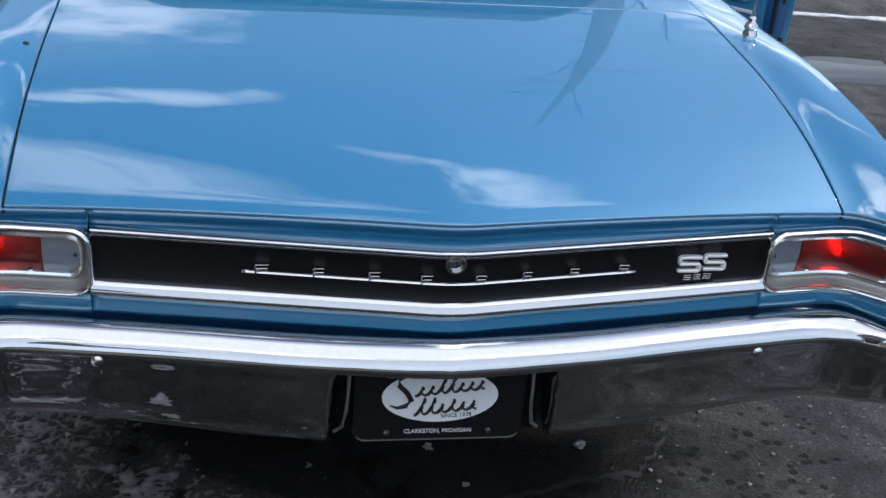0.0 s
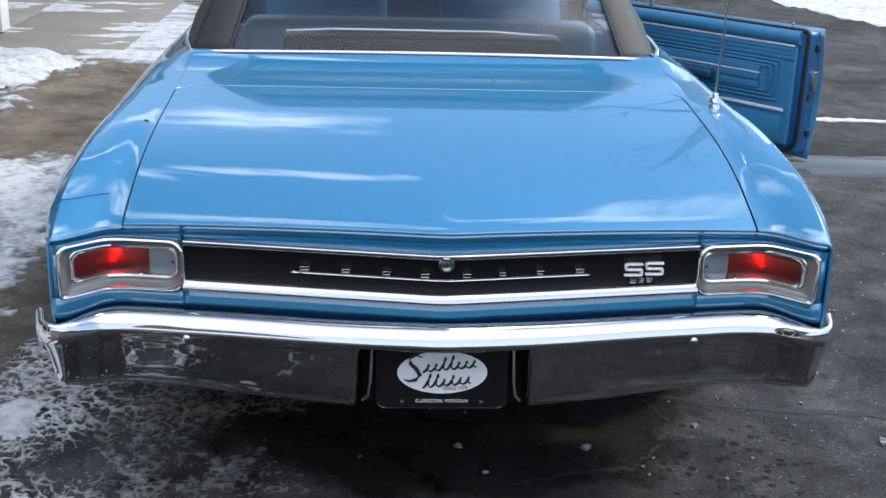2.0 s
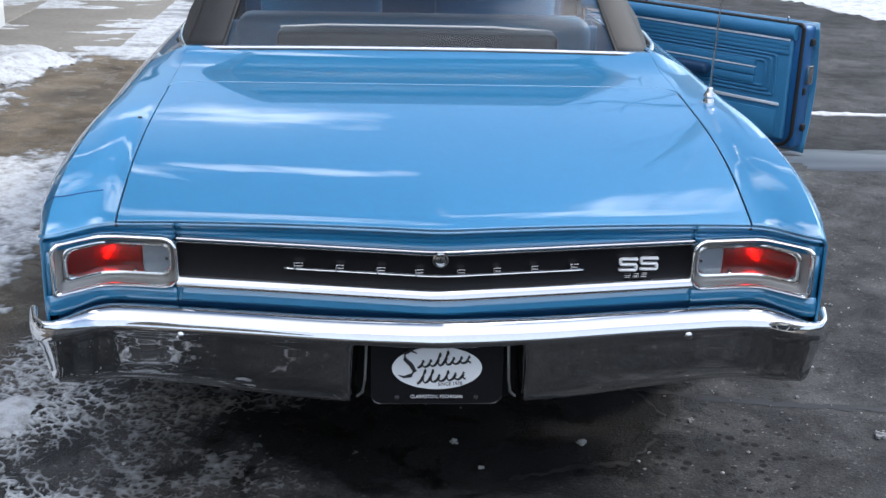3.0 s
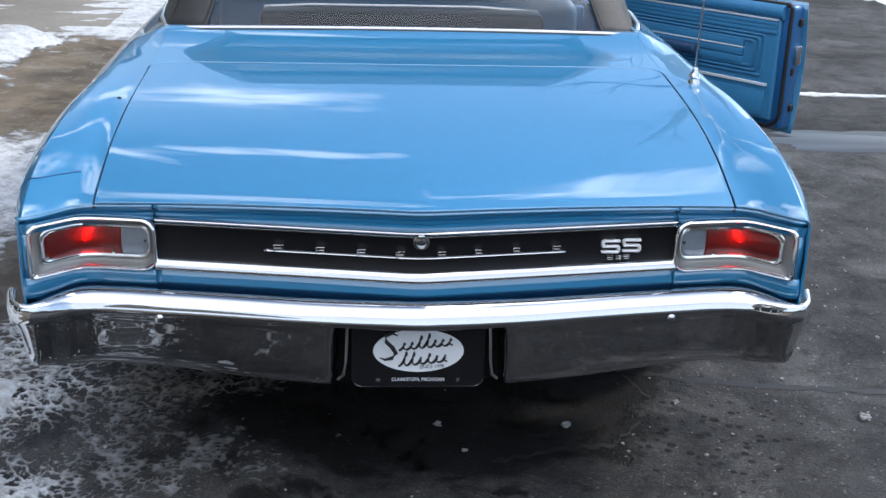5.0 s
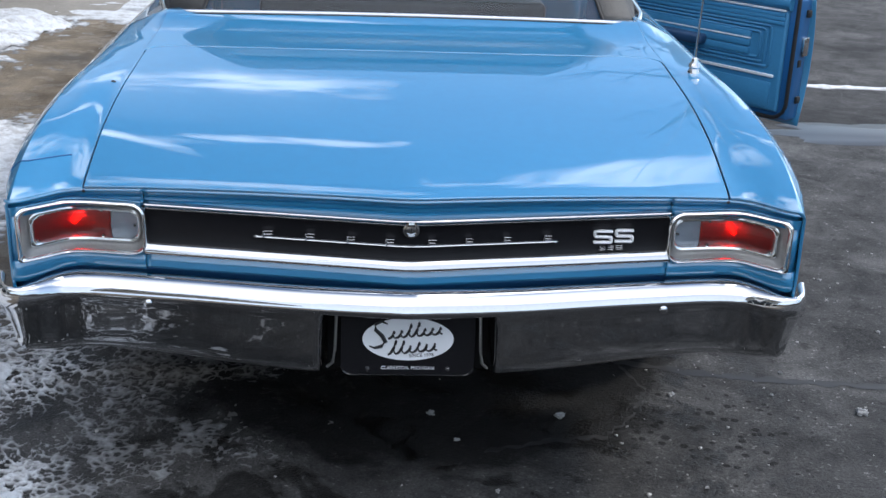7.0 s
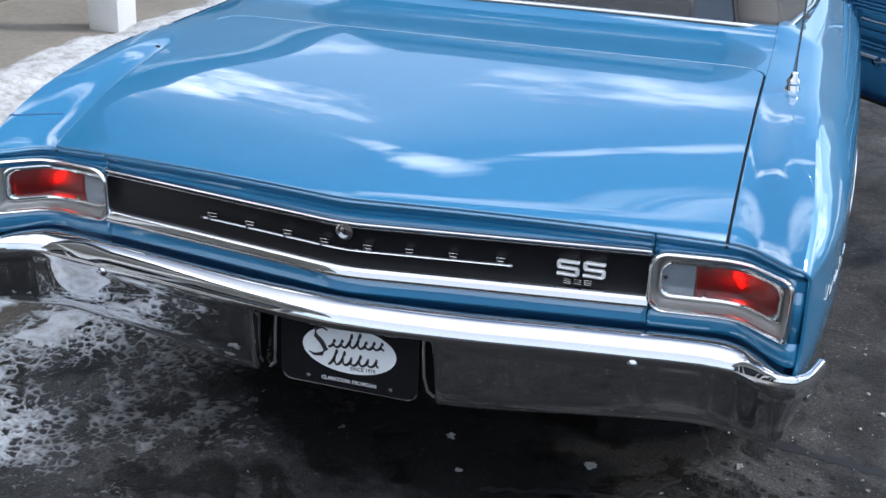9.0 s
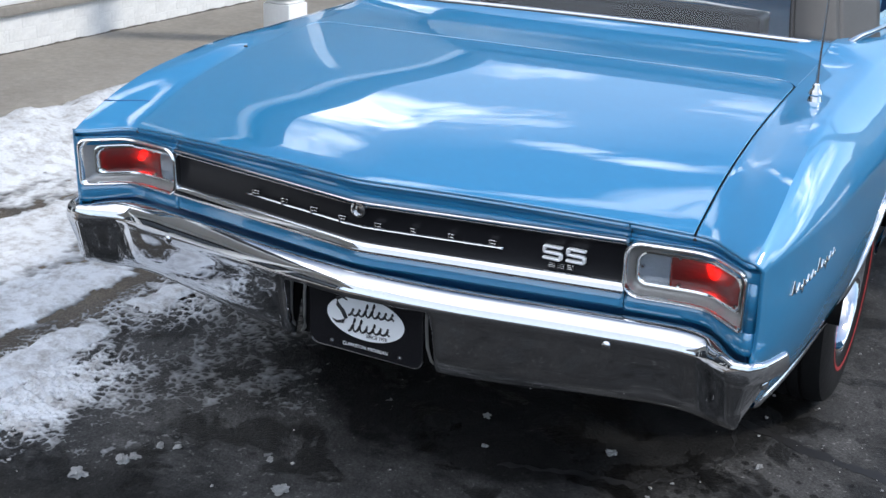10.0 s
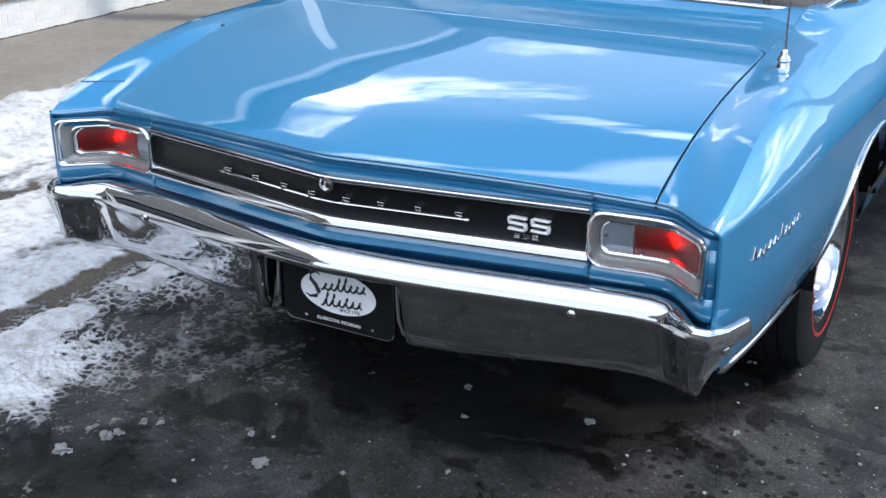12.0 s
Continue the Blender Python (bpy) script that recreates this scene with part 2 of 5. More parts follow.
def ground_material():
    m = bpy.data.materials.new("worn_wet_asphalt")
    m.use_nodes = True
    n, l = m.node_tree.nodes, m.node_tree.links
    p = n["Principled BSDF"]
    geo = n.new("ShaderNodeNewGeometry")

    def tex(scale, detail=5, rough=0.6, warp=0.0):
        t = n.new("ShaderNodeTexNoise")
        t.inputs["Scale"].default_value, t.inputs["Detail"].default_value, t.inputs["Roughness"].default_value = scale, detail, rough
        t.inputs["Distortion"].default_value = warp
        l.new(geo.outputs["Position"], t.inputs["Vector"])
        return t.outputs["Fac"]

    def ramp(value, lo, hi, a, b):
        r = n.new("ShaderNodeValToRGB")
        e = r.color_ramp.elements
        e[0].position, e[1].position, e[0].color, e[1].color = lo, hi, (*a, 1), (*b, 1)
        l.new(value, r.inputs["Fac"])
        return r.outputs["Color"]

    def mix(f, a, b, mode="MIX"):
        x = n.new("ShaderNodeMixRGB")
        x.blend_type = mode
        for k, v in enumerate((f, a, b)):
            if isinstance(v, (int, float)):
                x.inputs[k].default_value = v if k == 0 else (v, v, v, 1)
            else:
                l.new(v, x.inputs[k])
        return x.outputs["Color"]

    grain = ramp(tex(160, 3), 0.3, 0.75, (0.6, 0.6, 0.6), (1.5, 1.5, 1.5))
    wide = ramp(tex(0.9, 6, 0.6, 0.6), 0.35, 0.65, (0.034, 0.0345, 0.0355), (0.083, 0.0835, 0.084))
    colour = mix(1.0, wide, grain, "MULTIPLY")
    colour = mix(1.0, colour, ramp(tex(3.8, 8, 0.75, 0.5), 0.36, 0.64, (0.45, 0.45, 0.45), (1.45, 1.42, 1.38)), "MULTIPLY")
    colour = mix(1.0, colour, ramp(tex(19, 3, 0.5), 0.62, 0.70, (1, 1, 1), (0.55, 0.55, 0.56)), "MULTIPLY")
    colour = mix(1.0, colour, ramp(tex(70, 2, 0.5), 0.65, 0.71, (1, 1, 1), (2.5, 2.5, 2.45)), "MULTIPLY")
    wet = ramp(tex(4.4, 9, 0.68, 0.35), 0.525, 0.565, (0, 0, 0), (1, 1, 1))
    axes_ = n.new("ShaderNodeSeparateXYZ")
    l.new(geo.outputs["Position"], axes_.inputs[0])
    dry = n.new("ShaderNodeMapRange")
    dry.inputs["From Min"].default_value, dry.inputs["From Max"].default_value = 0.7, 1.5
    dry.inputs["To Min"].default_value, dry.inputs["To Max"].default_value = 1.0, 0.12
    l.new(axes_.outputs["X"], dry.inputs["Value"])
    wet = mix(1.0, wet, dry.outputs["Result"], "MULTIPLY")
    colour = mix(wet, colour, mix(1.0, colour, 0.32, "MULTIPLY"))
    # the darker patch with a ragged edge under and behind the tail
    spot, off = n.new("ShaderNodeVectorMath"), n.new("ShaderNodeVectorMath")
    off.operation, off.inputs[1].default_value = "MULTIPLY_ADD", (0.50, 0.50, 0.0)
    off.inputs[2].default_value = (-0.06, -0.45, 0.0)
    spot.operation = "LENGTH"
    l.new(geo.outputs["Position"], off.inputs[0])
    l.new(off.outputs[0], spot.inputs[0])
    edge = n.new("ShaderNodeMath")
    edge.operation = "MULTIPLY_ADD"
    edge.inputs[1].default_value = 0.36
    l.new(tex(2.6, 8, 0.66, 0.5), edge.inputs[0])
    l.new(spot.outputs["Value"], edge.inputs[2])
    dark_patch = ramp(edge.outputs[0], 0.50, 0.54, (1, 1, 1), (0, 0, 0))
    colour = mix(dark_patch, colour, mix(1.0, colour, 0.22, "MULTIPLY"))
    # unseen dark stretch behind the car, added to darken the bumper's reflection
    way, unseen_off = n.new("ShaderNodeVectorMath"), n.new("ShaderNodeVectorMath")
    unseen_off.operation, unseen_off.inputs[1].default_value = "MULTIPLY_ADD", (0.20, 0.30, 0.0)
    unseen_off.inputs[2].default_value = (-0.06, 0.42, 0.0)
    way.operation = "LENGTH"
    l.new(geo.outputs["Position"], unseen_off.inputs[0])
    l.new(unseen_off.outputs[0], way.inputs[0])
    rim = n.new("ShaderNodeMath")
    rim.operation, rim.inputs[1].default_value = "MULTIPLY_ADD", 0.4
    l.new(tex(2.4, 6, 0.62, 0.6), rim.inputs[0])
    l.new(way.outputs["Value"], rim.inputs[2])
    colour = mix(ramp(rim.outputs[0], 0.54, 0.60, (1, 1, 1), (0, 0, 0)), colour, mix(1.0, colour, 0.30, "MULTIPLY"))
    # dark drips off the exhaust
    drip = n.new("ShaderNodeTexVoronoi")
    drip.inputs["Scale"].default_value = 26.0
    l.new(geo.outputs["Position"], drip.inputs["Vector"])
    here = n.new("ShaderNodeVectorMath")
    here.operation, here.inputs[1].default_value = "DISTANCE", (0.80, 0.46, 0.0)
    l.new(geo.outputs["Position"], here.inputs[0])
    lot = n.new("ShaderNodeMath")
    lot.operation, lot.inputs[1].default_value = "MULTIPLY_ADD", 0.9
    l.new(here.outputs["Value"], lot.inputs[0])
    l.new(drip.outputs["Distance"], lot.inputs[2])
    colour = mix(ramp(lot.outputs[0], 0.40, 0.48, (1, 1, 1), (0, 0, 0)), colour, mix(1.0, colour, 0.25, "MULTIPLY"))
    # brown grit along the snow side
    sep = n.new("ShaderNodeSeparateXYZ")
    l.new(geo.outputs["Position"], sep.inputs[0])
    side = n.new("ShaderNodeMapRange")
    side.inputs["From Min"].default_value, side.inputs["From Max"].default_value = -1.05, -1.6
    l.new(sep.outputs["X"], side.inputs["Value"])
    mud = mix(1.0, ramp(tex(2.5, 6, 0.65), 0.3, 0.7, (0.085, 0.068, 0.05), (0.28, 0.23, 0.17)), grain, "MULTIPLY")
    far = n.new("ShaderNodeMath")
    far.operation = "MULTIPLY"
    l.new(side.outputs["Result"], far.inputs[0])
    l.new(ramp(tex(1.1, 4), 0.35, 0.5, (0.25, 0.25, 0.25), (1, 1, 1)), far.inputs[1])
    colour = mix(far.outputs[0], colour, mud)
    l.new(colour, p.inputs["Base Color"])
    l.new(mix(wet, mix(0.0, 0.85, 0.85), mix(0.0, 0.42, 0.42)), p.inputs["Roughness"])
    p.inputs["Specular IOR Level"].default_value = 0.2
    b = n.new("ShaderNodeBump")
    b.inputs["Strength"].default_value, b.inputs["Distance"].default_value = 0.8, 0.006
    l.new(tex(120, 4), b.inputs["Height"])
    l.new(b.outputs["Normal"], p.inputs["Normal"])
    return m


def snow_material():
    m = material("old_snow", (0.67, 0.69, 0.71), 0.6, vary=0.12, scale=3.0, bump=0.6, bump_scale=55)
    n, l = m.node_tree.nodes, m.node_tree.links
    p = n["Principled BSDF"]
    white = p.inputs["Base Color"].links[0].from_socket
    geo = n.new("ShaderNodeNewGeometry")
    t, r, x = n.new("ShaderNodeTexNoise"), n.new("ShaderNodeValToRGB"), n.new("ShaderNodeMixRGB")
    t.inputs["Scale"].default_value, t.inputs["Detail"].default_value, t.inputs["Roughness"].default_value = 13.0, 9, 0.75
    r.color_ramp.elements[0].position, r.color_ramp.elements[1].position = 0.46, 0.66
    r.color_ramp.elements[0].color, r.color_ramp.elements[1].color = (0, 0, 0, 1), (0.72, 0.72, 0.72, 1)
    x.inputs[2].default_value = (0.20, 0.17, 0.14, 1)
    l.new(geo.outputs["Position"], t.inputs["Vector"])
    l.new(t.outputs["Fac"], r.inputs["Fac"])
    l.new(r.outputs["Color"], x.inputs["Fac"])
    l.new(white, x.inputs[1])
    sep, thin, y = n.new("ShaderNodeSeparateXYZ"), n.new("ShaderNodeMapRange"), n.new("ShaderNodeMixRGB")
    thin.inputs["From Min"].default_value, thin.inputs["From Max"].default_value = -0.005, 0.0015   # thin ice lets the wet ground show
    y.inputs[1].default_value = (0.085, 0.085, 0.085, 1)
    l.new(geo.outputs["Position"], sep.inputs[0])
    l.new(sep.outputs["Z"], thin.inputs["Value"])
    l.new(thin.outputs["Result"], y.inputs["Fac"])
    l.new(x.outputs["Color"], y.inputs[2])
    l.new(y.outputs["Color"], p.inputs["Base Color"])
    return m


ASPHALT, SNOW = ground_material(), snow_material()


# ---- mesh tools ----
def spl(xs, ys):
    """A smooth monotone curve through the given places."""
    xs, ys = np.array(xs, float), np.array(ys, float)
    h, d = np.diff(xs), np.diff(ys) / np.diff(xs)
    m = np.zeros(len(xs))
    m[0], m[-1] = d[0], d[-1]
    for k in range(1, len(xs) - 1):
        m[k] = 0 if d[k - 1] * d[k] <= 0 else 3 * (h[k - 1] + h[k]) / ((2 * h[k] + h[k - 1]) / d[k - 1] + (h[k] + 2 * h[k - 1]) / d[k])

    def value(x):
        x = min(max(x, xs[0]), xs[-1])
        k = min(int(np.searchsorted(xs, x, "right")) - 1, len(xs) - 2)
        t = (x - xs[k]) / h[k]
        return float((2 * t**3 - 3 * t**2 + 1) * ys[k] + (t**3 - 2 * t**2 + t) * h[k] * m[k] + (3 * t**2 - 2 * t**3) * ys[k + 1] + (t**3 - t**2) * h[k] * m[k + 1])

    return value


def step(a, b, x):
    t = min(max((x - a) / (b - a), 0.0), 1.0)
    return t * t * (3 - 2 * t)


def span(a, b, n):
    return [a + (b - a) * k / (n - 1) for k in range(n)]


def finish(name, me, mat, parent=None, label="", sharp=35):
    for f in me.polygons:
        f.use_smooth = True
    me.set_sharp_from_angle(angle=radians(sharp))
    if mat:
        me.materials.append(mat)
    ob = new(name, me)
    if parent:
        ob.parent = parent
    if label:
        tagged(ob, label)
    return ob


def raw(name, verts, faces, mat, parent=None, label="", sharp=35):
    me = bpy.data.meshes.new(name)
    me.from_pydata([tuple(v) for v in verts], [], faces)
    me.update()
    return finish(name, me, mat, parent, label, sharp)


def part(name, bm, mat, parent=None, label="", sharp=35):
    me = bpy.data.meshes.new(name)
    bmesh.ops.recalc_face_normals(bm, faces=bm.faces)
    bm.to_mesh(me)
    bm.free()
    return finish(name, me, mat, parent, label, sharp)


def sheet(name, fn, us, vs, mat, parent=None, label="", thick=0.0, closed=False, sharp=35, flip=False):
    """A surface fn(u, v) with its thickness, laid over the given steps."""
    verts = [fn(u, v) for u in us for v in vs]
    nu, nv, faces = len(us), len(vs), []
    for a in range(nu if closed else nu - 1):
        for b in range(nv - 1):
            c = (a + 1) % nu
            f = (a * nv + b, c * nv + b, c * nv + b + 1, a * nv + b + 1)
            faces.append(f[::-1] if flip else f)
    ob = raw(name, verts, faces, mat, parent, label, sharp)
    if thick:
        s = ob.modifiers.new("thickness", "SOLIDIFY")
        s.thickness, s.offset, s.use_even_offset = abs(thick), -1 if thick > 0 else 1, False
    return ob


def box_bm(bm, lo, hi, bevel=0.0, seg=2):
    c, s = (Vector(lo) + Vector(hi)) / 2, Vector(hi) - Vector(lo)
    r = bmesh.ops.create_cube(bm, size=1, matrix=Matrix.Translation(c) @ Matrix.Diagonal((*s, 1)))
    if bevel:
        edges = list({e for v in r["verts"] for e in v.link_edges})
        bmesh.ops.bevel(bm, geom=edges, offset=bevel, segments=seg, affect="EDGES", profile=0.5)
    return bm


def box(name, lo, hi, mat, parent=None, bevel=0.0, label="", seg=2):
    return part(name, box_bm(bmesh.new(), lo, hi, bevel, seg), mat, parent, label)


def tube(name, pts, r, mat, parent=None, label="", n=10, flat=1.0, closed=False):
    """A rod along the points; r may be one radius or one for each point; flat squashes it upright."""
    pts = [Vector(p) for p in pts]
    rs = r if isinstance(r, (list, tuple)) else [r] * len(pts)
    verts, faces, m = [], [], len(pts)
    for k, p in enumerate(pts):
        a, b = (pts[(k - 1) % m], pts[(k + 1) % m]) if closed else (pts[max(k - 1, 0)], pts[min(k + 1, m - 1)])
        t = (b - a).normalized()
        ref = Vector((0, 0, 1)) if abs(t.z) < 0.95 else Vector((1, 0, 0))
        s = t.cross(ref).normalized()
        u = s.cross(t)
        for q in range(n):
            w = 2 * math.pi * q / n
            verts.append(p + s * math.cos(w) * rs[k] + u * math.sin(w) * rs[k] * flat)
    for k in range(m if closed else m - 1):
        for q in range(n):
            c = (k + 1) % m
            faces.append((k * n + q, k * n + (q + 1) % n, c * n + (q + 1) % n, c * n + q))
    if not closed:
        faces += [tuple(range(n))[::-1], tuple((m - 1) * n + q for q in range(n))]
    return raw(name, verts, faces, mat, parent, label, 50)


def lathe(name, profile, place, axis, mat, parent=None, label="", n=40):
    """A turned body: profile of (radius, way along the axis)."""
    ax = Vector(axis).normalized()
    s = ax.orthogonal().normalized()
    u = ax.cross(s)
    c, k = Vector(place), len(profile)
    verts = [c + ax * h + (s * math.cos(2 * math.pi * q / n) + u * math.sin(2 * math.pi * q / n)) * r for q in range(n) for r, h in profile]
    faces = [(q * k + j, ((q + 1) % n) * k + j, ((q + 1) % n) * k + j + 1, q * k + j + 1) for q in range(n) for j in range(k - 1)]
    return raw(name, verts, faces, mat, parent, label, 40)


def lettering(name, text, size, m, mat, parent=None, label="", depth=0.0004, squeeze=1.0):
    """Words in the built-in font, centred on m's origin in its x-y plane."""
    cu = bpy.data.curves.new(name, "FONT")
    cu.body, cu.size, cu.align_x, cu.align_y, cu.extrude, cu.resolution_u = text, size, "CENTER", "CENTER", depth, 3
    tmp = bpy.data.objects.new(name, cu)
    scene.collection.objects.link(tmp)
    bpy.context.view_layer.update()
    me = bpy.data.meshes.new_from_object(tmp.evaluated_get(bpy.context.evaluated_depsgraph_get()))
    bpy.data.objects.remove(tmp)
    me.transform(m @ Matrix.Diagonal((squeeze, 1, 1, 1)))
    me.materials.clear()
    return finish(name, me, mat, parent, label)


def rounded(x0, x1, z0, z1, radii, n=6):
    """A rounded outline in x, z, anticlockwise from the lower x0 corner; radii: (x0 z0), (x1 z0), (x1 z1), (x0 z1)."""
    out = []
    for (cx, cz, a0), r in zip(((x0, z0, 180), (x1, z0, 270), (x1, z1, 0), (x0, z1, 90)), radii):
        ox, oz = (cx + r if cx == x0 else cx - r), (cz + r if cz == z0 else cz - r)
        for k in range(n + 1):
            w = radians(a0 + 90 * k / n)
            out.append((ox + r * math.cos(w), oz + r * math.sin(w)))
    return out


# ---- the car: shape ----
_px = [0.0, 0.03, 0.57, 0.70, 0.738, 0.823, 0.86]
_py = [-0.012, -0.010, 0.073, 0.090, 0.086, 0.014, 0.010]


def plan(x):
    """How far forward the tail stands at a place across the car."""
    x = abs(x)
    turn = min(max((x - 0.825) / 0.024, 0.0), 0.92)          # the rounded upright corner
    return float(np.mean([np.interp(abs(x + d), _px, _py) for d in (-0.012, -0.006, 0, 0.006, 0.012)])) + 0.024 * (1 - math.sqrt(1 - turn * turn))


deck_z = spl([0, 0.02, 0.06, 0.12, 0.2, 0.3, 0.5, 0.7, 0.87, 0.95, 1.0, 1.05, 1.1, 1.15, 1.2, 1.4, 1.8, 2.3, 3.4, 4.0, 4.6, 4.95],
             [0.776, 0.7840, 0.7945, 0.8095, 0.8275, 0.8450, 0.8725, 0.8925, 0.9065, 0.9112, 0.9137, 0.9182, 0.9268, 0.9380, 0.9505, 0.944, 0.928, 0.916, 0.91, 0.90, 0.87, 0.82])
half = spl([0, 0.08, 0.165, 0.36, 0.7, 1.15, 2.0, 3.2, 4.2, 4.7, 4.95], [0.843, 0.864, 0.880, 0.900, 0.914, 0.925, 0.935, 0.935, 0.92, 0.89, 0.84])
roll = spl([0, 0.06, 0.2, 0.35, 0.6, 1.0, 2.3, 5], [0.10, 0.20, 0.40, 0.56, 0.72, 0.87, 0.9, 0.9])
drop = spl([0, 0.06, 0.15, 0.3, 0.6, 0.85, 1.2], [0.018, 0.0115, 0.005, 0.001, 0.0, 0.0, 0.0])
side_in = spl([0.2, 0.27, 0.37, 0.45, 0.52, 0.62, 0.72, 1.0], [-0.09, -0.085, -0.062, -0.028, -0.008, 0.004, 0.003, 0.0])


side_top = spl([0, 0.02, 0.06, 0.12, 0.2, 0.3, 0.5, 0.7, 0.87, 1.0, 1.2, 1.4, 1.8, 2.3, 3.4, 4.0, 4.6, 4.95],
               [0.776, 0.7840, 0.7945, 0.8095, 0.8275, 0.8450, 0.8725, 0.8910, 0.9000, 0.9040, 0.9080, 0.910, 0.912, 0.912, 0.91, 0.90, 0.87, 0.82])


def fade(s):
    return 1 - step(0.0, 0.6, s)


def crown(s, x):
    """The quarters stand a little proud of the lid."""
    return 1 - 0.35 * step(0.69, 0.82, x) * step(0.0, 0.14, s)


def deck(x, s):
    """The upper skin at x across and s metres ahead of the tail's edge."""
    return (x, s + plan(x) * fade(s), deck_z(s) - (min(abs(x), 0.8) / 0.7) ** 2 * drop(s) * crown(s, abs(x)))


def sill(s):
    """The lower edge of the body's side, with both wheel arches."""
    base = float(np.interp(s, [0, 0.05, 0.13, 0.8, 1.45, 1.55, 3.7, 3.8, 4.4, 4.95], [0.51, 0.47, 0.40, 0.37, 0.36, 0.27, 0.27, 0.36, 0.36, 0.40]))
    for c in (1.13, 4.05):
        d = abs(s - c)
        if d < 0.40:
            base = max(base, 0.33 + 0.35 * (1 - (d / 0.40) ** 2.2) ** (1 / 2.2))
    return base


def inner(s):
    return 0.70 if s < 2.275 else 0.78


def side(sign, s, u):
    """The quarter, door and wing skin: u from 0 at the inner edge of its top to 1 at the top's end, on to 2 at the sill."""
    xs, k = half(s), roll(s)
    top = side_top(s) - (0.8 / 0.7) ** 2 * drop(s) * crown(s, 0.8)
    xi = inner(s)
    wide, deep = min(0.132 * k, xs - xi - 0.012), 0.17 * k
    if u <= 1:
        if u < 0.25:
            x = xi + (xs - wide - xi) * u / 0.25
            t = 0.0
        else:
            t = 1 - (1 - (u - 0.25) / 0.75) ** 2
            x = xs - wide + wide * t
        ridge = 0.013 * step(0.04, 0.32, s) * (1 - step(0.48, 0.84, s))      # the quarter stands proud of the lid
        z = top + ridge * step(xi + 0.006, xi + 0.080, x) * (1 - t**1.6) - deep * (0.5 * t * step(-0.04, 0.12, t) + 0.5 * (1 - math.sqrt(max(0.0, 1 - t**2.4)))) + (deck(xi, s)[2] - top) * (1 - step(xi, xi + 0.13, x))
    else:
        z0 = top - deep
        z = z0 + (sill(s) - z0) * (u - 1)
        x = xs + side_in(z) * step(0, 0.10, z0 - z) * (1 if s > 0.05 else 0.6)
    return (sign * x, s + plan(min(x, 0.85)) * fade(s), z)


US = [0, 0.006, 0.018] + span(0.04, 0.25, 6)[:-1] + span(0.25, 1, 20) + span(1, 2, 16)[1:]
S_REAR = [0, 0.005, 0.012, 0.025] + span(0.04, 0.6, 18) + span(0.62, 0.72, 5) + span(0.725, 0.79, 14) + span(0.80, 1.46, 32) + span(1.47, 1.55, 14) + span(1.56, 2.27, 10)

car = tagged(new("convertible_car"), "blue metallic two-door convertible parked on wet asphalt, one door open", "car")
car.matrix_basis = pose(0, 0, 0.72, 0, -0.48, 0) @ pose(0, 0, -0.72)   # stands a little higher on one side

def round_front(x, edge, wide):
    """How far the front edge draws back towards its rounded corners."""
    over = (abs(x) - (wide - 0.075)) / 0.075
    return edge - 0.06 * (1 - math.sqrt(max(0.0, 1 - over * over))) if over > 0 else edge


WIDE = [math.copysign(1 - (1 - abs(u)) ** 1.8, u) for u in span(-1, 1, 91)]


def lid(u, v):
    x = 0.6945 * u
    return deck(x, v * round_front(x, 0.8705, 0.695) / 0.8705)


decklid = sheet("trunk_lid", lid, WIDE, [0, 0.003, 0.008, 0.016, 0.03] + span(0.05, 0.85, 32) + [0.862, 0.868, 0.8705], PAINT, car, "gloss blue trunk lid with cloud reflections", thick=-0.006)
# black seal just under the skin, standing in for shade in the lid gap
GAP = [(0.6972, t) for t in span(0.0, 0.79, 30)]
GAP += [(0.6972 - 0.075 * (1 - math.cos(a)), 0.7985 + 0.074 * math.sin(a)) for a in span(0.05, math.pi / 2, 12)]
for sg in (-1, 1):
    tube("lid_shade_seal", [Vector(deck(sg * x, t)) - Vector((0, 0, 0.0062)) for x, t in GAP], 0.0042, SEAL, car, n=6)
tube("lid_shade_seal", [Vector(deck(x, 0.8725)) - Vector((0, 0, 0.0062)) for x in span(-0.622, 0.622, 30)], 0.0042, SEAL, car, n=6)


def tulip(u, v):
    a = round_front(0.7 * u, 0.8745, 0.70)
    return deck(0.7 * u, a + (1.215 - a) * v)


deck_panel = sheet("rear_deck_panel", tulip, WIDE, [0, 0.006, 0.018] + span(0.04, 1, 14), PAINT, car, thick=-0.006)
for sg in (-1, 1):
    tube("panel_seam", [Vector(deck(sg * (0.622 - 0.03 * t), 0.885 + 0.29 * t)) + Vector((0, 0, 0.0002)) for t in span(0, 1, 10)], 0.0014, PAINT_IN, deck_panel, n=6)
for sg in (-1, 1):
    q = sheet("quarter_panel", lambda s, u, sg=sg: side(sg, s, u), S_REAR, US, PAINT, car, thick=0.006 * sg, flip=sg < 0)
    # chrome moulding along the lower edge and round the wheel arch
    pts = [Vector(side(sg, s, 2)) + Vector((sg * 0.005, 0, 0.002)) for s in span(0.10, 0.72, 12) + span(0.725, 0.79, 14) + span(0.80, 1.45, 32) + span(1.46, 1.54, 12)]
    tube("wheel_arch_moulding", pts, 0.0095, CHROME, q, "bright chrome wheel arch moulding", 8)
    seam = [Vector(side(sg, 0.115, u)) + Vector((0, 0, 0.0006)) for u in span(0.08, 0.62, 20)]
    tube("panel_seam", seam, 0.0016, PAINT_IN, q, n=6)

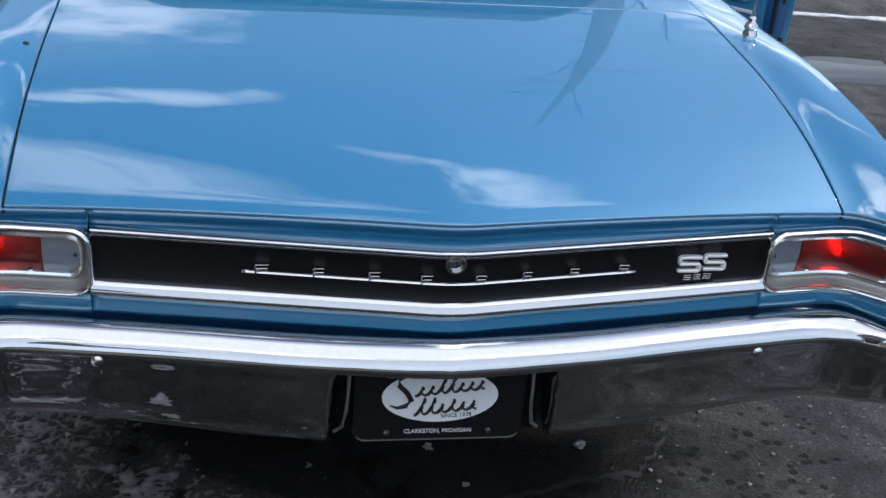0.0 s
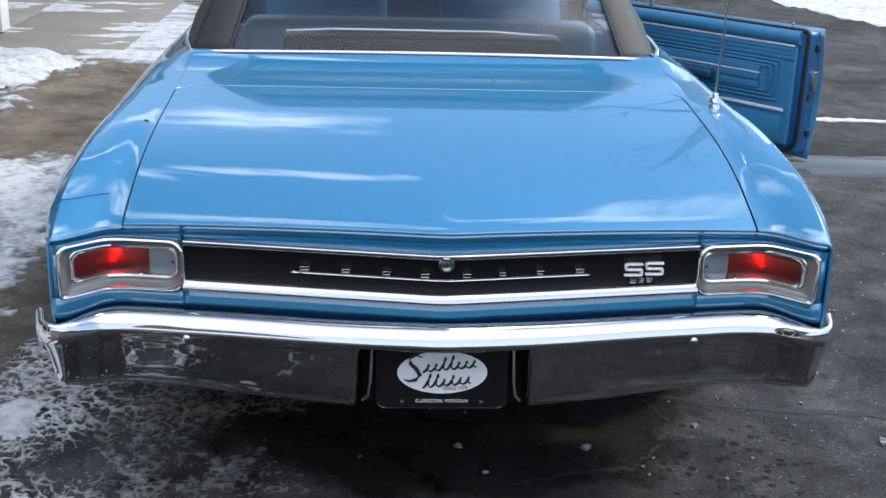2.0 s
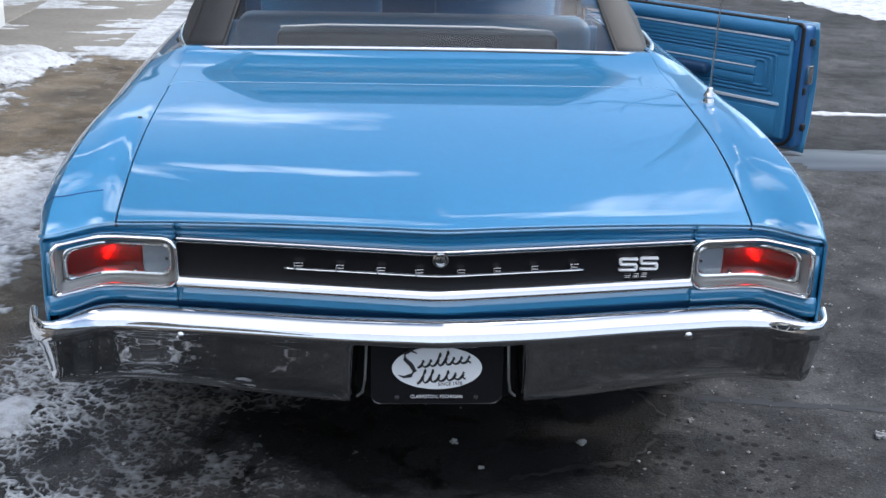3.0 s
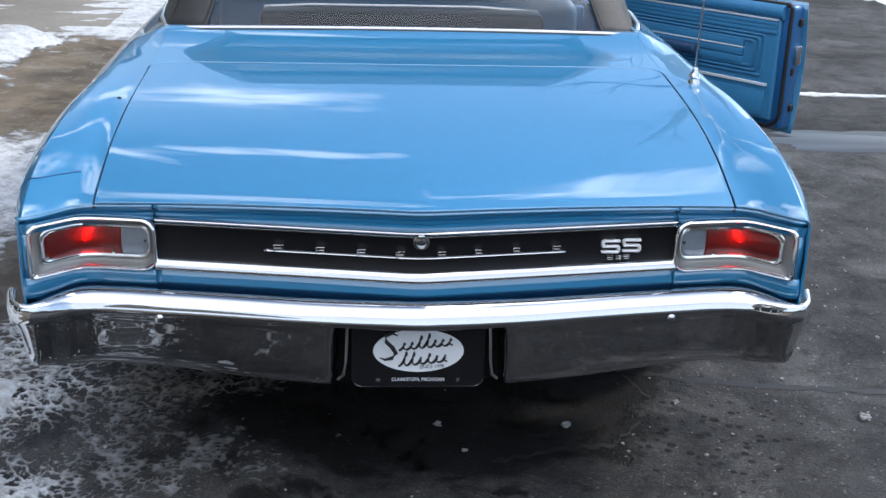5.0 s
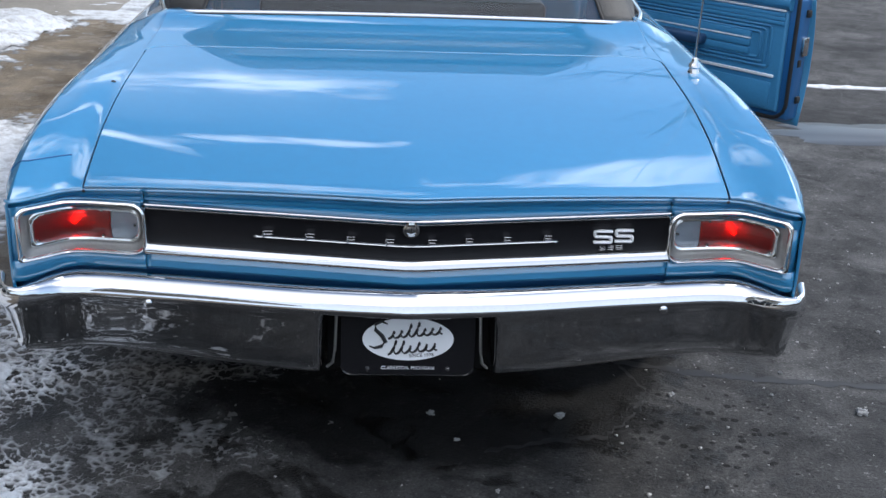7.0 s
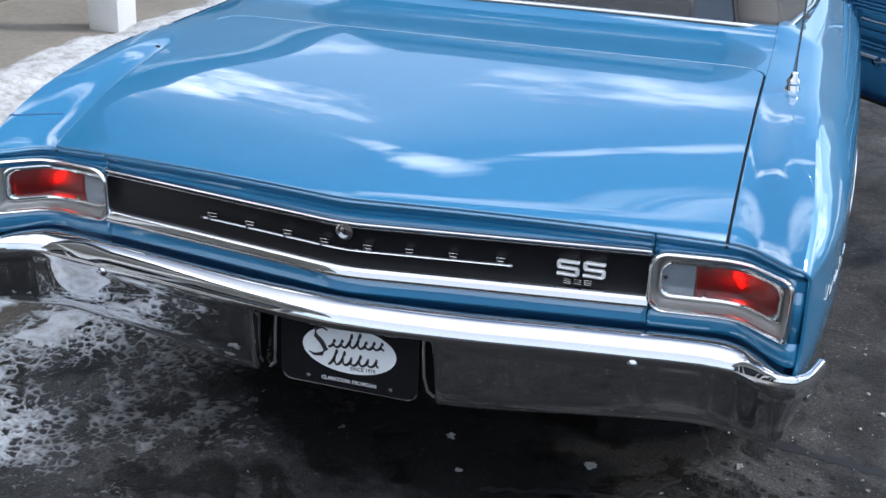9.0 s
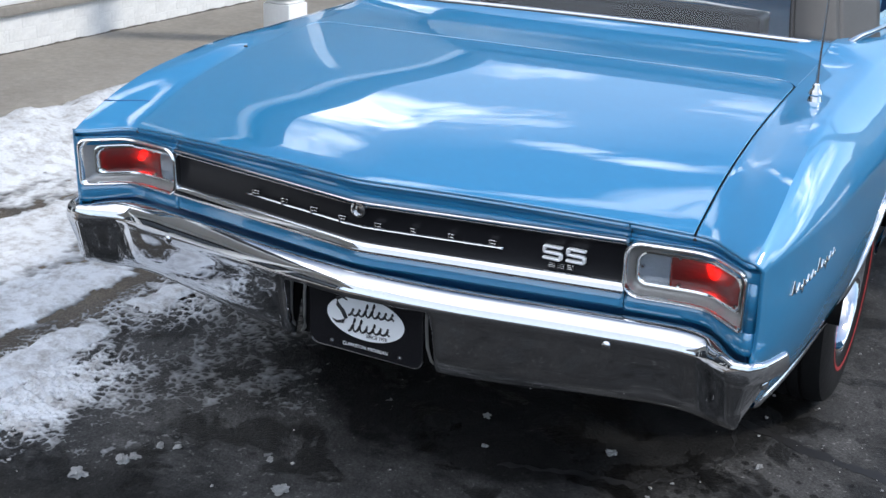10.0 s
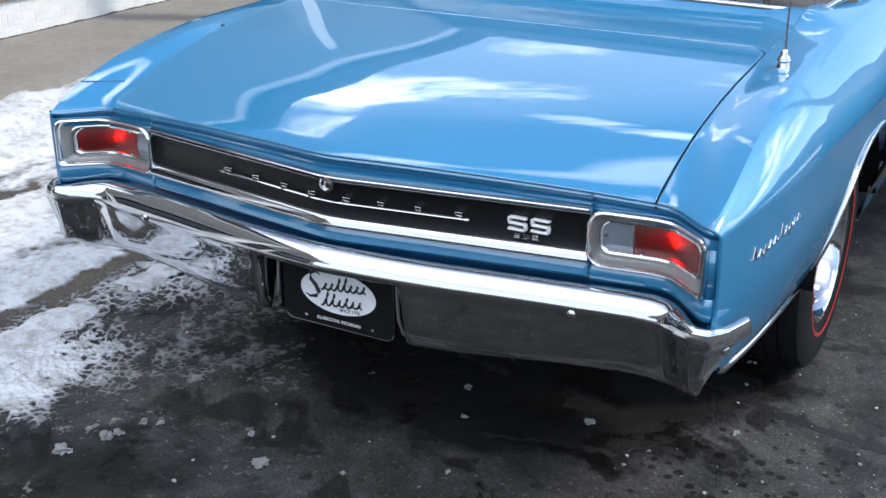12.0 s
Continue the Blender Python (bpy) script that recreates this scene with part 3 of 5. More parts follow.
# inner floor of the gaps
sheet("gap_floor", lambda x, s: tuple(np.array(deck(x, s)) - (0, 0, 0.03)), span(-0.72, 0.72, 31), span(0.03, 1.12, 16), SEAL, car, thick=-0.004)


# ---- the tail ----
def tail(x, dy, z):
    return (x, plan(x) + dy, z)


def lip(x):
    return deck(x, 0)[2]


def tail_strip(name, x0, x1, prof, mat, parent, label="", n=None, thick=-0.006, sharp=35):
    """A band across the tail: prof gives (way forward, height), its heights from the lip where negative."""
    n = n or max(3, int(abs(x1 - x0) / 0.012))

    def fn(x, k):
        dy, z = prof[k]
        z = z if z > 0 else lip(x) + z
        return tail(x, dy, z - 0.010 * step(0.75, 0.83, abs(x)) * step(0.612, 0.585, z))

    return sheet(name, fn, span(x0, x1, n), range(len(prof)), mat, parent, label, thick, sharp=sharp)


UPPER = [(0.0, -0.0005), (0.0, -0.006), (0.006, -0.010), (0.016, -0.012), (0.018, -0.019), (0.012, -0.022), (0.013, -0.028), (0.016, -0.030), (0.011, -0.033), (0.011, 0.716)]
LOWER = [(0.010, 0.640), (0.008, 0.618), (0.0045, 0.612), (0.002, 0.600), (0.000, 0.590), (0.004, 0.5845), (0.016, 0.5825), (0.030, 0.5815), (0.046, 0.5815)]
panel = tail_strip("tail_panel", -0.5703, 0.5703, UPPER, PAINT, decklid, "blue ribbed tail panel")
tail_strip("black_cove_panel", -0.575, 0.575, [(0.010, 0.722), (0.014, 0.716), (0.014, 0.643), (0.010, 0.636)], BLACK_SATIN, decklid, "satin black cove panel between the tail lamps")
tail_strip("lower_tail_strip", -0.5703, 0.5703, LOWER, PAINT, decklid)
for a, b in ((0.5722, 0.846), (-0.846, -0.5722)):
    tail_strip("tail_end_upper", a, b, UPPER[:-1] + [(0.010, 0.7315), (0.03, 0.7315)], PAINT, car, n=40)
    o = (0.823, 0.846) if a > 0 else (-0.846, -0.823)
    tail_strip("tail_end_edge", *o, [(0.010, 0.732), (0.010, 0.612)], PAINT, car, n=5)
    tail_strip("tail_end_lower", a, b, [(0.03, 0.6145), (0.008, 0.6145), (0.0045, 0.611), (0.002, 0.600), (0.001, 0.588), (0.006, 0.5795), (0.020, 0.577), (0.032, 0.576), (0.046, 0.576)], PAINT, car, n=40)
tail_strip("tail_gap_backing", -0.84, 0.84, [(0.065, 0.755), (0.065, 0.60)], SEAL, car, n=90)


def moulding(name, z, h, lift, x0, x1, parent, label, mat=CHROME):
    prof = [(0.014, z + h / 2), (0.008 - lift, z + h / 2), (0.002 - lift, z + h * 0.36), (-0.0 - lift, z + h * 0.05), (0.003 - lift, z - h * 0.36), (0.009 - lift, z - h / 2), (0.014, z - h / 2)]
    return tail_strip(name, x0, x1, prof, mat, parent, label, thick=0.0, sharp=60)


moulding("upper_cove_moulding", 0.7305, 0.008, 0.004, -0.568, 0.568, decklid, "thin chrome moulding")
moulding("upper_cove_bead", 0.7205, 0.0055, 0.0, -0.568, 0.568, decklid, "thin chrome bead")
tail_strip("lower_cove_moulding", -0.571, 0.571, [(0.014, 0.6415), (0.001, 0.6415), (-0.0030, 0.6350), (-0.0075, 0.6275), (-0.0093, 0.6225), (-0.0070, 0.6190), (0.014, 0.6185)], CHROME, decklid, "broad bright chrome moulding", thick=0.0, sharp=60)


# ---- tail lamps ----
def ring(name, loops, mat, parent, sg, label=""):
    """A band between outlines, each with its way forward; the outlines have the same number of places."""
    n = len(loops[0][0])
    return sheet(name, lambda q, k: tail(sg * loops[k][0][q][0], loops[k][1], loops[k][0][q][1]), range(n), range(len(loops)), mat, parent, label, closed=True, sharp=50, flip=sg < 0)


def outline(d, n=7):
    """The lamp's outline, drawn in by d from the bezel's outer edge, cut fine along its length."""
    pts = rounded(0.566 + d, 0.824 - d, 0.613 + d + max(0.0, d - 0.008) * 0.35, 0.733 - d - max(0.0, d - 0.008) * 0.45, [max(0.034 - d * 0.6, 0.01), 0.012, 0.018, max(0.034 - d * 0.6, 0.01)], n)
    fine = []
    for k, p in enumerate(pts):
        q = pts[(k + 1) % len(pts)]
        m = (24, 6, 24, 6)[k // (n + 1)] if k % (n + 1) == n else 1
        fine += [(p[0] + (q[0] - p[0]) * j / m, p[1] + (q[1] - p[1]) * j / m) for j in range(m)]
    return fine


def lens(name, x0, x1, sg, mat, parent, label):
    lo, hi = 0.6420, 0.7025

    def fn(x, v):
        z = lo + (hi - lo) * v
        if x < 0.607:                          # the rounded inner end
            r = math.sqrt(max(0.0, 1 - ((0.607 - x) / 0.0190) ** 2))
            z = 0.6725 + (z - 0.6725) * (0.55 + 0.45 * r)
        bulge = -0.004 * (1 - (2 * v - 1) ** 2) + 0.00025 * math.sin(z * 1400)
        return tail(sg * x, 0.033 + bulge, z)

    return sheet(name, fn, span(x0, x1, 26), span(0, 1, 22), mat, parent, label, thick=0.003 * sg, flip=sg < 0)


for sg in (-1, 1):
    lamp = tagged(new("tail_lamp"), "lit red tail lamp with clear reversing lens in chrome bezel")
    lamp.parent = car
    ring("outer_rim", [(outline(-0.001), 0.014), (outline(-0.001), -0.001), (outline(0.001), -0.0065), (outline(0.004), -0.0085), (outline(0.0065), -0.0055), (outline(0.008), 0.002)], RIM, lamp, sg, "polished chrome rim")
    ring("bezel_face", [(outline(0.008), 0.002), (outline(0.010), 0.012), (outline(0.0155), 0.026), (outline(0.0175), 0.028)], BEZEL, lamp, sg, "satin silver recessed bezel")
    ring("inner_rim", [(outline(0.0175), 0.028), (outline(0.0175), 0.0205), (outline(0.020), 0.0180), (outline(0.023), 0.0195), (outline(0.0245), 0.026), (outline(0.025), 0.042)], RIM, lamp, sg, "polished chrome rim")
    sheet("reflector", lambda x, v, sg=sg: tail(sg * x, 0.058, 0.63 + 0.085 * v), span(0.58, 0.81, 20), span(0, 1, 3), LAMP_BODY, lamp, thick=0.002)
    lens("red_lens", 0.650, 0.801, sg, RED_LENS, lamp, "ribbed red lens")
    lens("reversing_lens", 0.589, 0.6485, sg, CLEAR_LENS, lamp, "clear ribbed reversing lens")
    tube("bulb", [tail(sg * 0.718, 0.046, 0.690), tail(sg * 0.723, 0.045, 0.683), tail(sg * 0.730, 0.045, 0.672), tail(sg * 0.734, 0.046, 0.663)], [0.0025, 0.0055, 0.005, 0.002], BULB, lamp, "glowing red bulb", 10)
    for bx, bz in ((0.668, 0.7010), (0.668, 0.6440), (0.794, 0.699), (0.795, 0.646), (0.596, 0.6725)):
        lathe("lens_screw", [(0.0, -0.004), (0.003, -0.004), (0.0042, -0.001), (0.0042, 0.004)], tail(sg * bx, 0.027, bz), (0, 1, 0), CHROME, lamp, n=12)

# ---- badges, lock ----
lockset = lathe("trunk_lock", [(0.0, 0.0), (0.0105, 0.0), (0.012, 0.001), (0.0135, -0.004), (0.0175, -0.003), (0.0185, 0.003), (0.0185, 0.012)], tail(0, 0.004, 0.711), (0, 1, 0), CHROME, decklid, "round chrome trunk lock", 32)
box("key_slot", (-0.0012, -0.0095, 0.706), (0.0012, -0.0065, 0.716), SEAL, lockset)
script = sheet("badge_rail", lambda x, v: tail(x, 0.0095 + 0.003 * abs(v) - 0.003, 0.6725 + 0.0011 * v), span(-0.335, 0.318, 60), [-1, -0.5, 0, 0.5, 1], CHROME, decklid, "thin chrome badge rail", thick=-0.003)
BADGE = [(-0.303, 0.024), (-0.2135, 0.021), (-0.1255, 0.021), (-0.043, 0.021), (0.046, 0.020), (0.125, 0.018), (0.208, 0.018), (0.297, 0.020)]
for k, (bx, w) in enumerate(BADGE):
    bm = bmesh.new()
    for z0, z1, dx in ((0.6795, 0.6811, 0.001), (0.6858, 0.6876, 0.002)):
        y = plan(bx) + 0.006
        box_bm(bm, (bx - w / 2 + dx, y - 0.002, z0), (bx + w / 2 + dx - 0.004, y + 0.008, z1), 0.0005, 1)
    box_bm(bm, (bx - w / 2, y - 0.0025, 0.6732), (bx - w / 2 + 0.0030, y + 0.008, 0.6873), 0.0006, 1)
    part("badge_mark", bm, STEEL, script)
for bx in (0.420, 0.468):
    bm = bmesh.new()
    y = plan(bx) + 0.007
    for z0, z1, a, b in ((0.6888, 0.6944, -0.018, 0.021), (0.6762, 0.6818, -0.019, 0.019), (0.6636, 0.6692, -0.021, 0.018)):
        box_bm(bm, (bx + a, y - 0.004, z0), (bx + b, y + 0.008, z1), 0.0022, 3)
    box_bm(bm, (bx - 0.0215, y - 0.0035, 0.6785), (bx - 0.0140, y + 0.008, 0.6925), 0.003, 3)
    box_bm(bm, (bx + 0.0140, y - 0.0035, 0.6655), (bx + 0.0215, y + 0.008, 0.6795), 0.003, 3)
    part("badge_mark", bm, BADGE_SILVER, decklid, "thick bright silver badge shape")
for bx in (0.420, 0.439, 0.458):
    bm = bmesh.new()
    y = plan(bx) + 0.009
    for z0, z1 in ((0.6475, 0.6492), (0.6517, 0.6533), (0.6557, 0.6575)):
        box_bm(bm, (bx - 0.0072, y - 0.002, z0), (bx + 0.0072, y + 0.006, z1), 0.0005, 1)
    box_bm(bm, (bx + 0.0048, y - 0.0018, 0.6475), (bx + 0.0072, y + 0.006, 0.6575), 0.0005, 1)
    part("small_badge_mark", bm, STEEL, decklid)

# ---- rear bumper ----
bump_x = spl([0, 0.3, 0.6, 0.73, 0.80, 0.87, 0.92, 0.96, 1.0], [0, 0.30, 0.60, 0.73, 0.797, 0.845, 0.869, 0.881, 0.892])
bump_y = spl([0, 0.03, 0.56, 0.70, 0.74, 0.80, 0.835, 0.87, 0.90, 0.94, 1.0], [-0.050, -0.048, 0.032, 0.049, 0.044, 0.006, -0.006, -0.004, 0.012, 0.042, 0.098])
TOP = [(0.041, 0.562), (0.039, 0.571), (0.033, 0.5758), (0.024, 0.5755), (0.014, 0.5712), (0.005, 0.5645), (-0.003, 0.556), (-0.0088, 0.546), (-0.012, 0.536)]
TIP = [(0.010, 0.556), (0.0085, 0.562), (0.006, 0.5655), (0.0025, 0.5675), (-0.0015, 0.5675), (-0.0055, 0.565), (-0.0085, 0.559), (-0.0105, 0.550), (-0.0115, 0.540)]
FULL = TOP + [(-0.0105, 0.525), (-0.007, 0.51), (-0.003, 0.485), (0.002, 0.455), (0.008, 0.42), (0.015, 0.392), (0.027, 0.374), (0.05, 0.366)]
NOTCH = TOP + [(-0.009, 0.527), (-0.003, 0.524), (0.004, 0.522), (0.02, 0.522), (0.035, 0.522), (0.05, 0.522), (0.06, 0.522), (0.07, 0.522)]


FULL_D, FULL_Z = [spl(range(len(FULL)), [p[c] for p in FULL]) for c in (0, 1)]
NOTCH_D, NOTCH_Z = [spl(range(len(NOTCH)), [p[c] for p in NOTCH]) for c in (0, 1)]
TIP_D, TIP_Z = [spl(range(len(TIP)), [p[c] for p in TIP]) for c in (0, 1)]


def bumper_at(w, k):
    sg, a = (1 if w >= 0 else -1), abs(w)
    x, y = bump_x(a), bump_y(a)
    e = 0.012
    tx, ty = bump_x(min(a + e, 1)) - bump_x(max(a - e, 0)), bump_y(min(a + e, 1)) - bump_y(max(a - e, 0))
    if a < 0.03:
        ty *= a / 0.03
    nx, ny = -ty, tx
    ln = math.hypot(nx, ny)
    f = step(0.180, 0.198, x)
    dy = NOTCH_D(k) * (1 - f) + FULL_D(k) * f
    z = NOTCH_Z(k) * (1 - f) + FULL_Z(k) * f
    if k < len(TIP):                                         # the shelf narrows to a rounded lip at the ends
        g = step(0.71, 0.845, x) * (1 - step(8.0, 9.0, k))
        dy, z = dy + (TIP_D(k) - dy) * g, z + (TIP_Z(k) - z) * g
    dy += (0.010 - dy) * step(0.78, 0.86, x) * step(12.5, 14.0, k)
    low = 0.022 * step(0.25, 0.7, x) + 0.025 * step(0.74, 0.84, x) + 0.10 * step(0.825, 0.895, x)
    z += low * min(max((0.53 - z) / 0.165, 0), 1)
    top = 0.004 * step(0.0, 0.3, 0.3 - a) - 0.004 * step(0.84, 0.89, x)
    z += top * min(max((z - 0.50) / 0.06, 0), 1)
    return (sg * (x + nx / ln * dy), y + ny / ln * dy, z)


WS = sorted(set(span(0, 0.15, 8) + span(0.16, 0.20, 13) + span(0.21, 0.70, 20) + span(0.71, 1.0, 50)))
bumper = sheet("rear_bumper", bumper_at, [-w for w in WS[:0:-1]] + WS, span(0, len(FULL) - 1, 49), CHROME, car, "polished chrome rear bumper reflecting dark ground", thick=-0.004, sharp=70)
for sg in (-1, 1):
    lathe("bumper_bolt", [(0.0, -0.006), (0.006, -0.0055), (0.0095, -0.003), (0.0105, 0.0), (0.0105, 0.004)], tail(sg * 0.561, -0.050, 0.523), (0, 1, 0), CHROME, bumper, n=20)
    lathe("bumper_bolt", [(0.0, 0.006), (0.006, 0.0055), (0.0095, 0.003), (0.0105, 0.0), (0.0105, -0.004)], bumper_at(sg * 0.925, 11), (0.85 * sg, -0.5, 0.0), CHROME, bumper, n=20)
# the filler's darker blue stands in for shade above the bumper
sheet("bumper_filler", lambda x, v: tail(x, 0.042, 0.590 - 0.06 * v), span(-0.846, 0.846, 90), [0, 0.5, 1], PAINT_IN, car, "filler between body and bumper, its shade put in as darker blue", thick=-0.003)

# ---- show plate ----
PLATE = rounded(-0.149, 0.149, 0.357, 0.517, [0.022, 0.022, 0.012, 0.012], 6)
PK, PD = [0.0, 1.0, 1.0, 0.99, 0.97, 0.0], [0.006, 0.006, 0.001, -0.002, 0.0, 0.0]
plate = sheet("show_plate", lambda q, k: (PLATE[q][0] * PK[k], 0.020 + PD[k], 0.437 + (PLATE[q][1] - 0.437) * PK[k]), range(len(PLATE)), range(len(PK)), BLACK_GLOSS, car, "black dealer show plate with white oval and screws", closed=True, sharp=30)
OVAL = [(0.1005 * math.cos(2 * math.pi * k / 48), 0.4455 + 0.0515 * math.sin(2 * math.pi * k / 48)) for k in range(48)]
oval = raw("white_oval", [(x, 0.0192, z) for x, z in OVAL] + [(x, 0.0200, z) for x, z in OVAL], [tuple(range(48))[::-1]] + [(k, (k + 1) % 48, 48 + (k + 1) % 48, 48 + k) for k in range(48)], WHITE_PRINT, plate, "white printed oval")
FACE = lambda x, z: Matrix.Translation((x, 0.0188, z)) @ pose(0, 0, 0, 90, 0, 0)
# the dealer's name as plain dark strokes
tube("script_stroke", [(-0.046, 0.0188, 0.4820), (-0.058, 0.0188, 0.4880), (-0.073, 0.0188, 0.4810), (-0.072, 0.0188, 0.4680), (-0.058, 0.0188, 0.4540), (-0.050, 0.0188, 0.4390), (-0.058, 0.0188, 0.4280), (-0.074, 0.0188, 0.4240), (-0.086, 0.0188, 0.4290)], [0.0016, 0.003, 0.004, 0.0045, 0.005, 0.005, 0.0045, 0.003, 0.0012], BLACK_PRINT, oval, n=8)


def flourish(x0, z0, count, pitch, rise, tall):
    """A flowing handwritten-looking stroke with no letters in it."""
    pts, rad = [], []
    for k in range(count * 12 + 1):
        t = k / 12
        h = tall.get(int(t), 0.0165)
        loop = math.sin(2 * math.pi * t)
        pts.append((x0 + pitch * t + 0.0045 * loop + 0.25 * h * (0.5 - 0.5 * math.cos(2 * math.pi * t)), 0.0188, z0 + rise * t + h * (0.5 - 0.5 * math.cos(2 * math.pi * t))))
        rad.append(0.0016 + 0.0019 * (0.5 + 0.5 * loop))
    return tube("script_stroke", pts, rad, BLACK_PRINT, oval, n=6)


flourish(-0.044, 0.4470, 7, 0.0170, 0.0018, {2: 0.031, 3: 0.034})
flourish(-0.044, 0.4080, 6, 0.0180, 0.0020, {0: 0.034, 1: 0.031, 3: 0.024})
lettering("year_line", "SINCE 1978", 0.0115, FACE(0.030, 0.407) @ pose(0, 0, 0, 0, 0, 3), BLACK_PRINT, oval, squeeze=0.95)
lettering("town_line", "CLARKSTON, MICHIGAN", 0.0115, FACE(0.0, 0.3755), WHITE_PRINT, plate, squeeze=0.92)
for sg in (-1, 1):
    lathe("plate_screw", [(0.0, -0.004), (0.0035, -0.0035), (0.0055, -0.001), (0.0055, 0.003)], (sg * 0.089, 0.0195, 0.373), (0, 1, 0), STEEL, plate, n=14)
    box("plate_slot", (sg * 0.085 - 0.014, 0.0188, 0.502), (sg * 0.085 + 0.014, 0.0215, 0.5045), SEAL, plate)
    tube("plate_bracket", [(sg * 0.157, 0.018, 0.520), (sg * 0.1585, 0.014, 0.47), (sg * 0.1605, 0.016, 0.42), (sg * 0.166, 0.024, 0.385), (sg * 0.178, 0.030, 0.372)], 0.0045, CHROME_SATIN, bumper, "grey bracket beside the plate", 8, flat=0.7)
box("plate_backing", (-0.178, 0.030, 0.37), (0.178, 0.05, 0.522), UNDER, bumper, 0.004)

# ---- lower structure and wheels ----
box("underbody", (-0.72, 0.95, 0.22), (0.72, 4.7, 0.40), UNDER, car, 0.03)
box("fuel_tank", (-0.42, 0.16, 0.36), (0.42, 0.80, 0.50), UNDER, car, 0.05)
sheet("rear_valance", lambda x, v: tail(x, 0.10 + 0.03 * v, 0.56 - 0.13 * v), span(-0.82, 0.82, 40), [0, 0.5, 1], UNDER, car, thick=-0.004)


def wheel(place, sg, parent):
    w = tagged(new("wheel"), "red-line tyre on a chrome rally wheel")
    w.parent = parent
    ax = (sg, 0, 0)
    tyre = lathe("tyre", [(0.195, -0.08), (0.225, -0.092), (0.27, -0.096), (0.31, -0.09), (0.326, -0.078), (0.330, -0.062), (0.330, -0.042), (0.324, -0.040), (0.324, -0.034), (0.330, -0.032), (0.330, -0.003), (0.324, -0.002), (0.324, 0.003), (0.330, 0.005), (0.330, 0.032), (0.324, 0.034), (0.324, 0.040), (0.330, 0.042), (0.329, 0.066), (0.322, 0.086), (0.305, 0.096), (0.27, 0.103), (0.235, 0.102), (0.205, 0.094), (0.19, 0.085)], place, ax, RUBBER, w, "black tyre with a tread", 64)
    lathe("red_stripe", [(0.224, 0.1015), (0.2295, 0.1035), (0.235, 0.1030)], place, ax, RED_LINE, tyre, "thin red sidewall stripe", 64)
    lathe("rim", [(0.0, 0.055), (0.03, 0.057), (0.035, 0.045), (0.06, 0.04), (0.09, 0.045), (0.13, 0.05), (0.15, 0.03), (0.168, 0.02), (0.178, 0.06), (0.188, 0.088), (0.198, 0.094), (0.203, 0.088)], place, ax, CHROME, w, "bright chrome wheel rim", 64)
    lathe("brake_drum", [(0.0, 0.0), (0.14, 0.0), (0.14, -0.08)], place, ax, UNDER, w)
    return w


for sg in (-1, 1):
    for y in (1.13, 4.05):
        wheel((sg * 0.765, y, 0.330 - sg * 0.006), sg, car)
        sheet("wheel_well", lambda a, k, sg=sg, y=y: (sg * (0.895, 0.62, 0.62)[k], y - (0.41, 0.41, 0.0)[k] * math.cos(a), 0.345 + (0.345, 0.345, 0.0)[k] * math.sin(a)), span(0.08, math.pi - 0.08, 24), range(3), UNDER, car, thick=0.004)

# ---- sides ahead of the quarters, doors ----
S_DOOR = span(2.276, 3.44, 20)
S_WING = span(3.446, 3.70, 8) + span(3.705, 3.76, 8) + span(3.77, 4.37, 28) + span(4.38, 4.44, 8) + span(4.46, 4.93, 12)
for sg in (-1, 1):
    sheet("front_wing", lambda s, u, sg=sg: side(sg, s, u), S_WING, US, PAINT, car, thick=0.010 * sg, flip=sg < 0)
sheet("closed_door", lambda s, u: side(-1, s, u), S_DOOR, US, PAINT, car, "closed blue door", thick=-0.006, flip=True)
sheet("hood", lambda x, s: (x, s, deck_z(s) + 0.012 - 0.02 * (abs(x) / 0.8) ** 2), span(-0.80, 0.80, 30), span(3.44, 4.93, 24), PAINT, car, thick=-0.012)
sheet("nose", lambda x, v: (x, 4.93 + 0.05 * (1 - (x / 0.85) ** 2) + 0.03 * math.sin(v * 3.1), 0.855 - 0.42 * v), span(-0.86, 0.86, 30), span(0, 1, 10), BLACK_SATIN, car, thick=-0.01)
sheet("front_bumper", lambda x, k: (x, 5.0 + 0.05 * (1 - (x / 0.88) ** 2) + (0, 0.03, 0.04, 0.03, 0)[k], (0.52, 0.51, 0.46, 0.40, 0.38)[k]), span(-0.90, 0.90, 30), range(5), CHROME, car, thick=-0.004)
sheet("firewall", lambda x, v: (x, 3.42, 0.30 + 0.64 * v), span(-0.85, 0.85, 6), [0, 1], UNDER, car, thick=0.01)

# ---- folding top ----
CROWN = spl([0, 0.12, 0.3, 0.55, 0.8, 1.0], [0, 0.10, 0.29, 0.58, 0.86, 1.0])


def top_rear(u, v):
    """The back of the top: u across from -1 to 1, v from its base to the roof."""
    w = 0.716 - 0.145 * v**0.9
    c = max(0, abs(u) - 0.84) / 0.16
    y = 1.205 + 0.43 * v + 0.10 * v * v - 0.015 * u * u + 0.07 * c * c * (1 - 0.3 * v)
    z = 0.953 + 0.372 * (1 - (1 - v) ** 1.25) - 0.004 * u * u - 0.014 * c * c
    return (u * w, y, z)


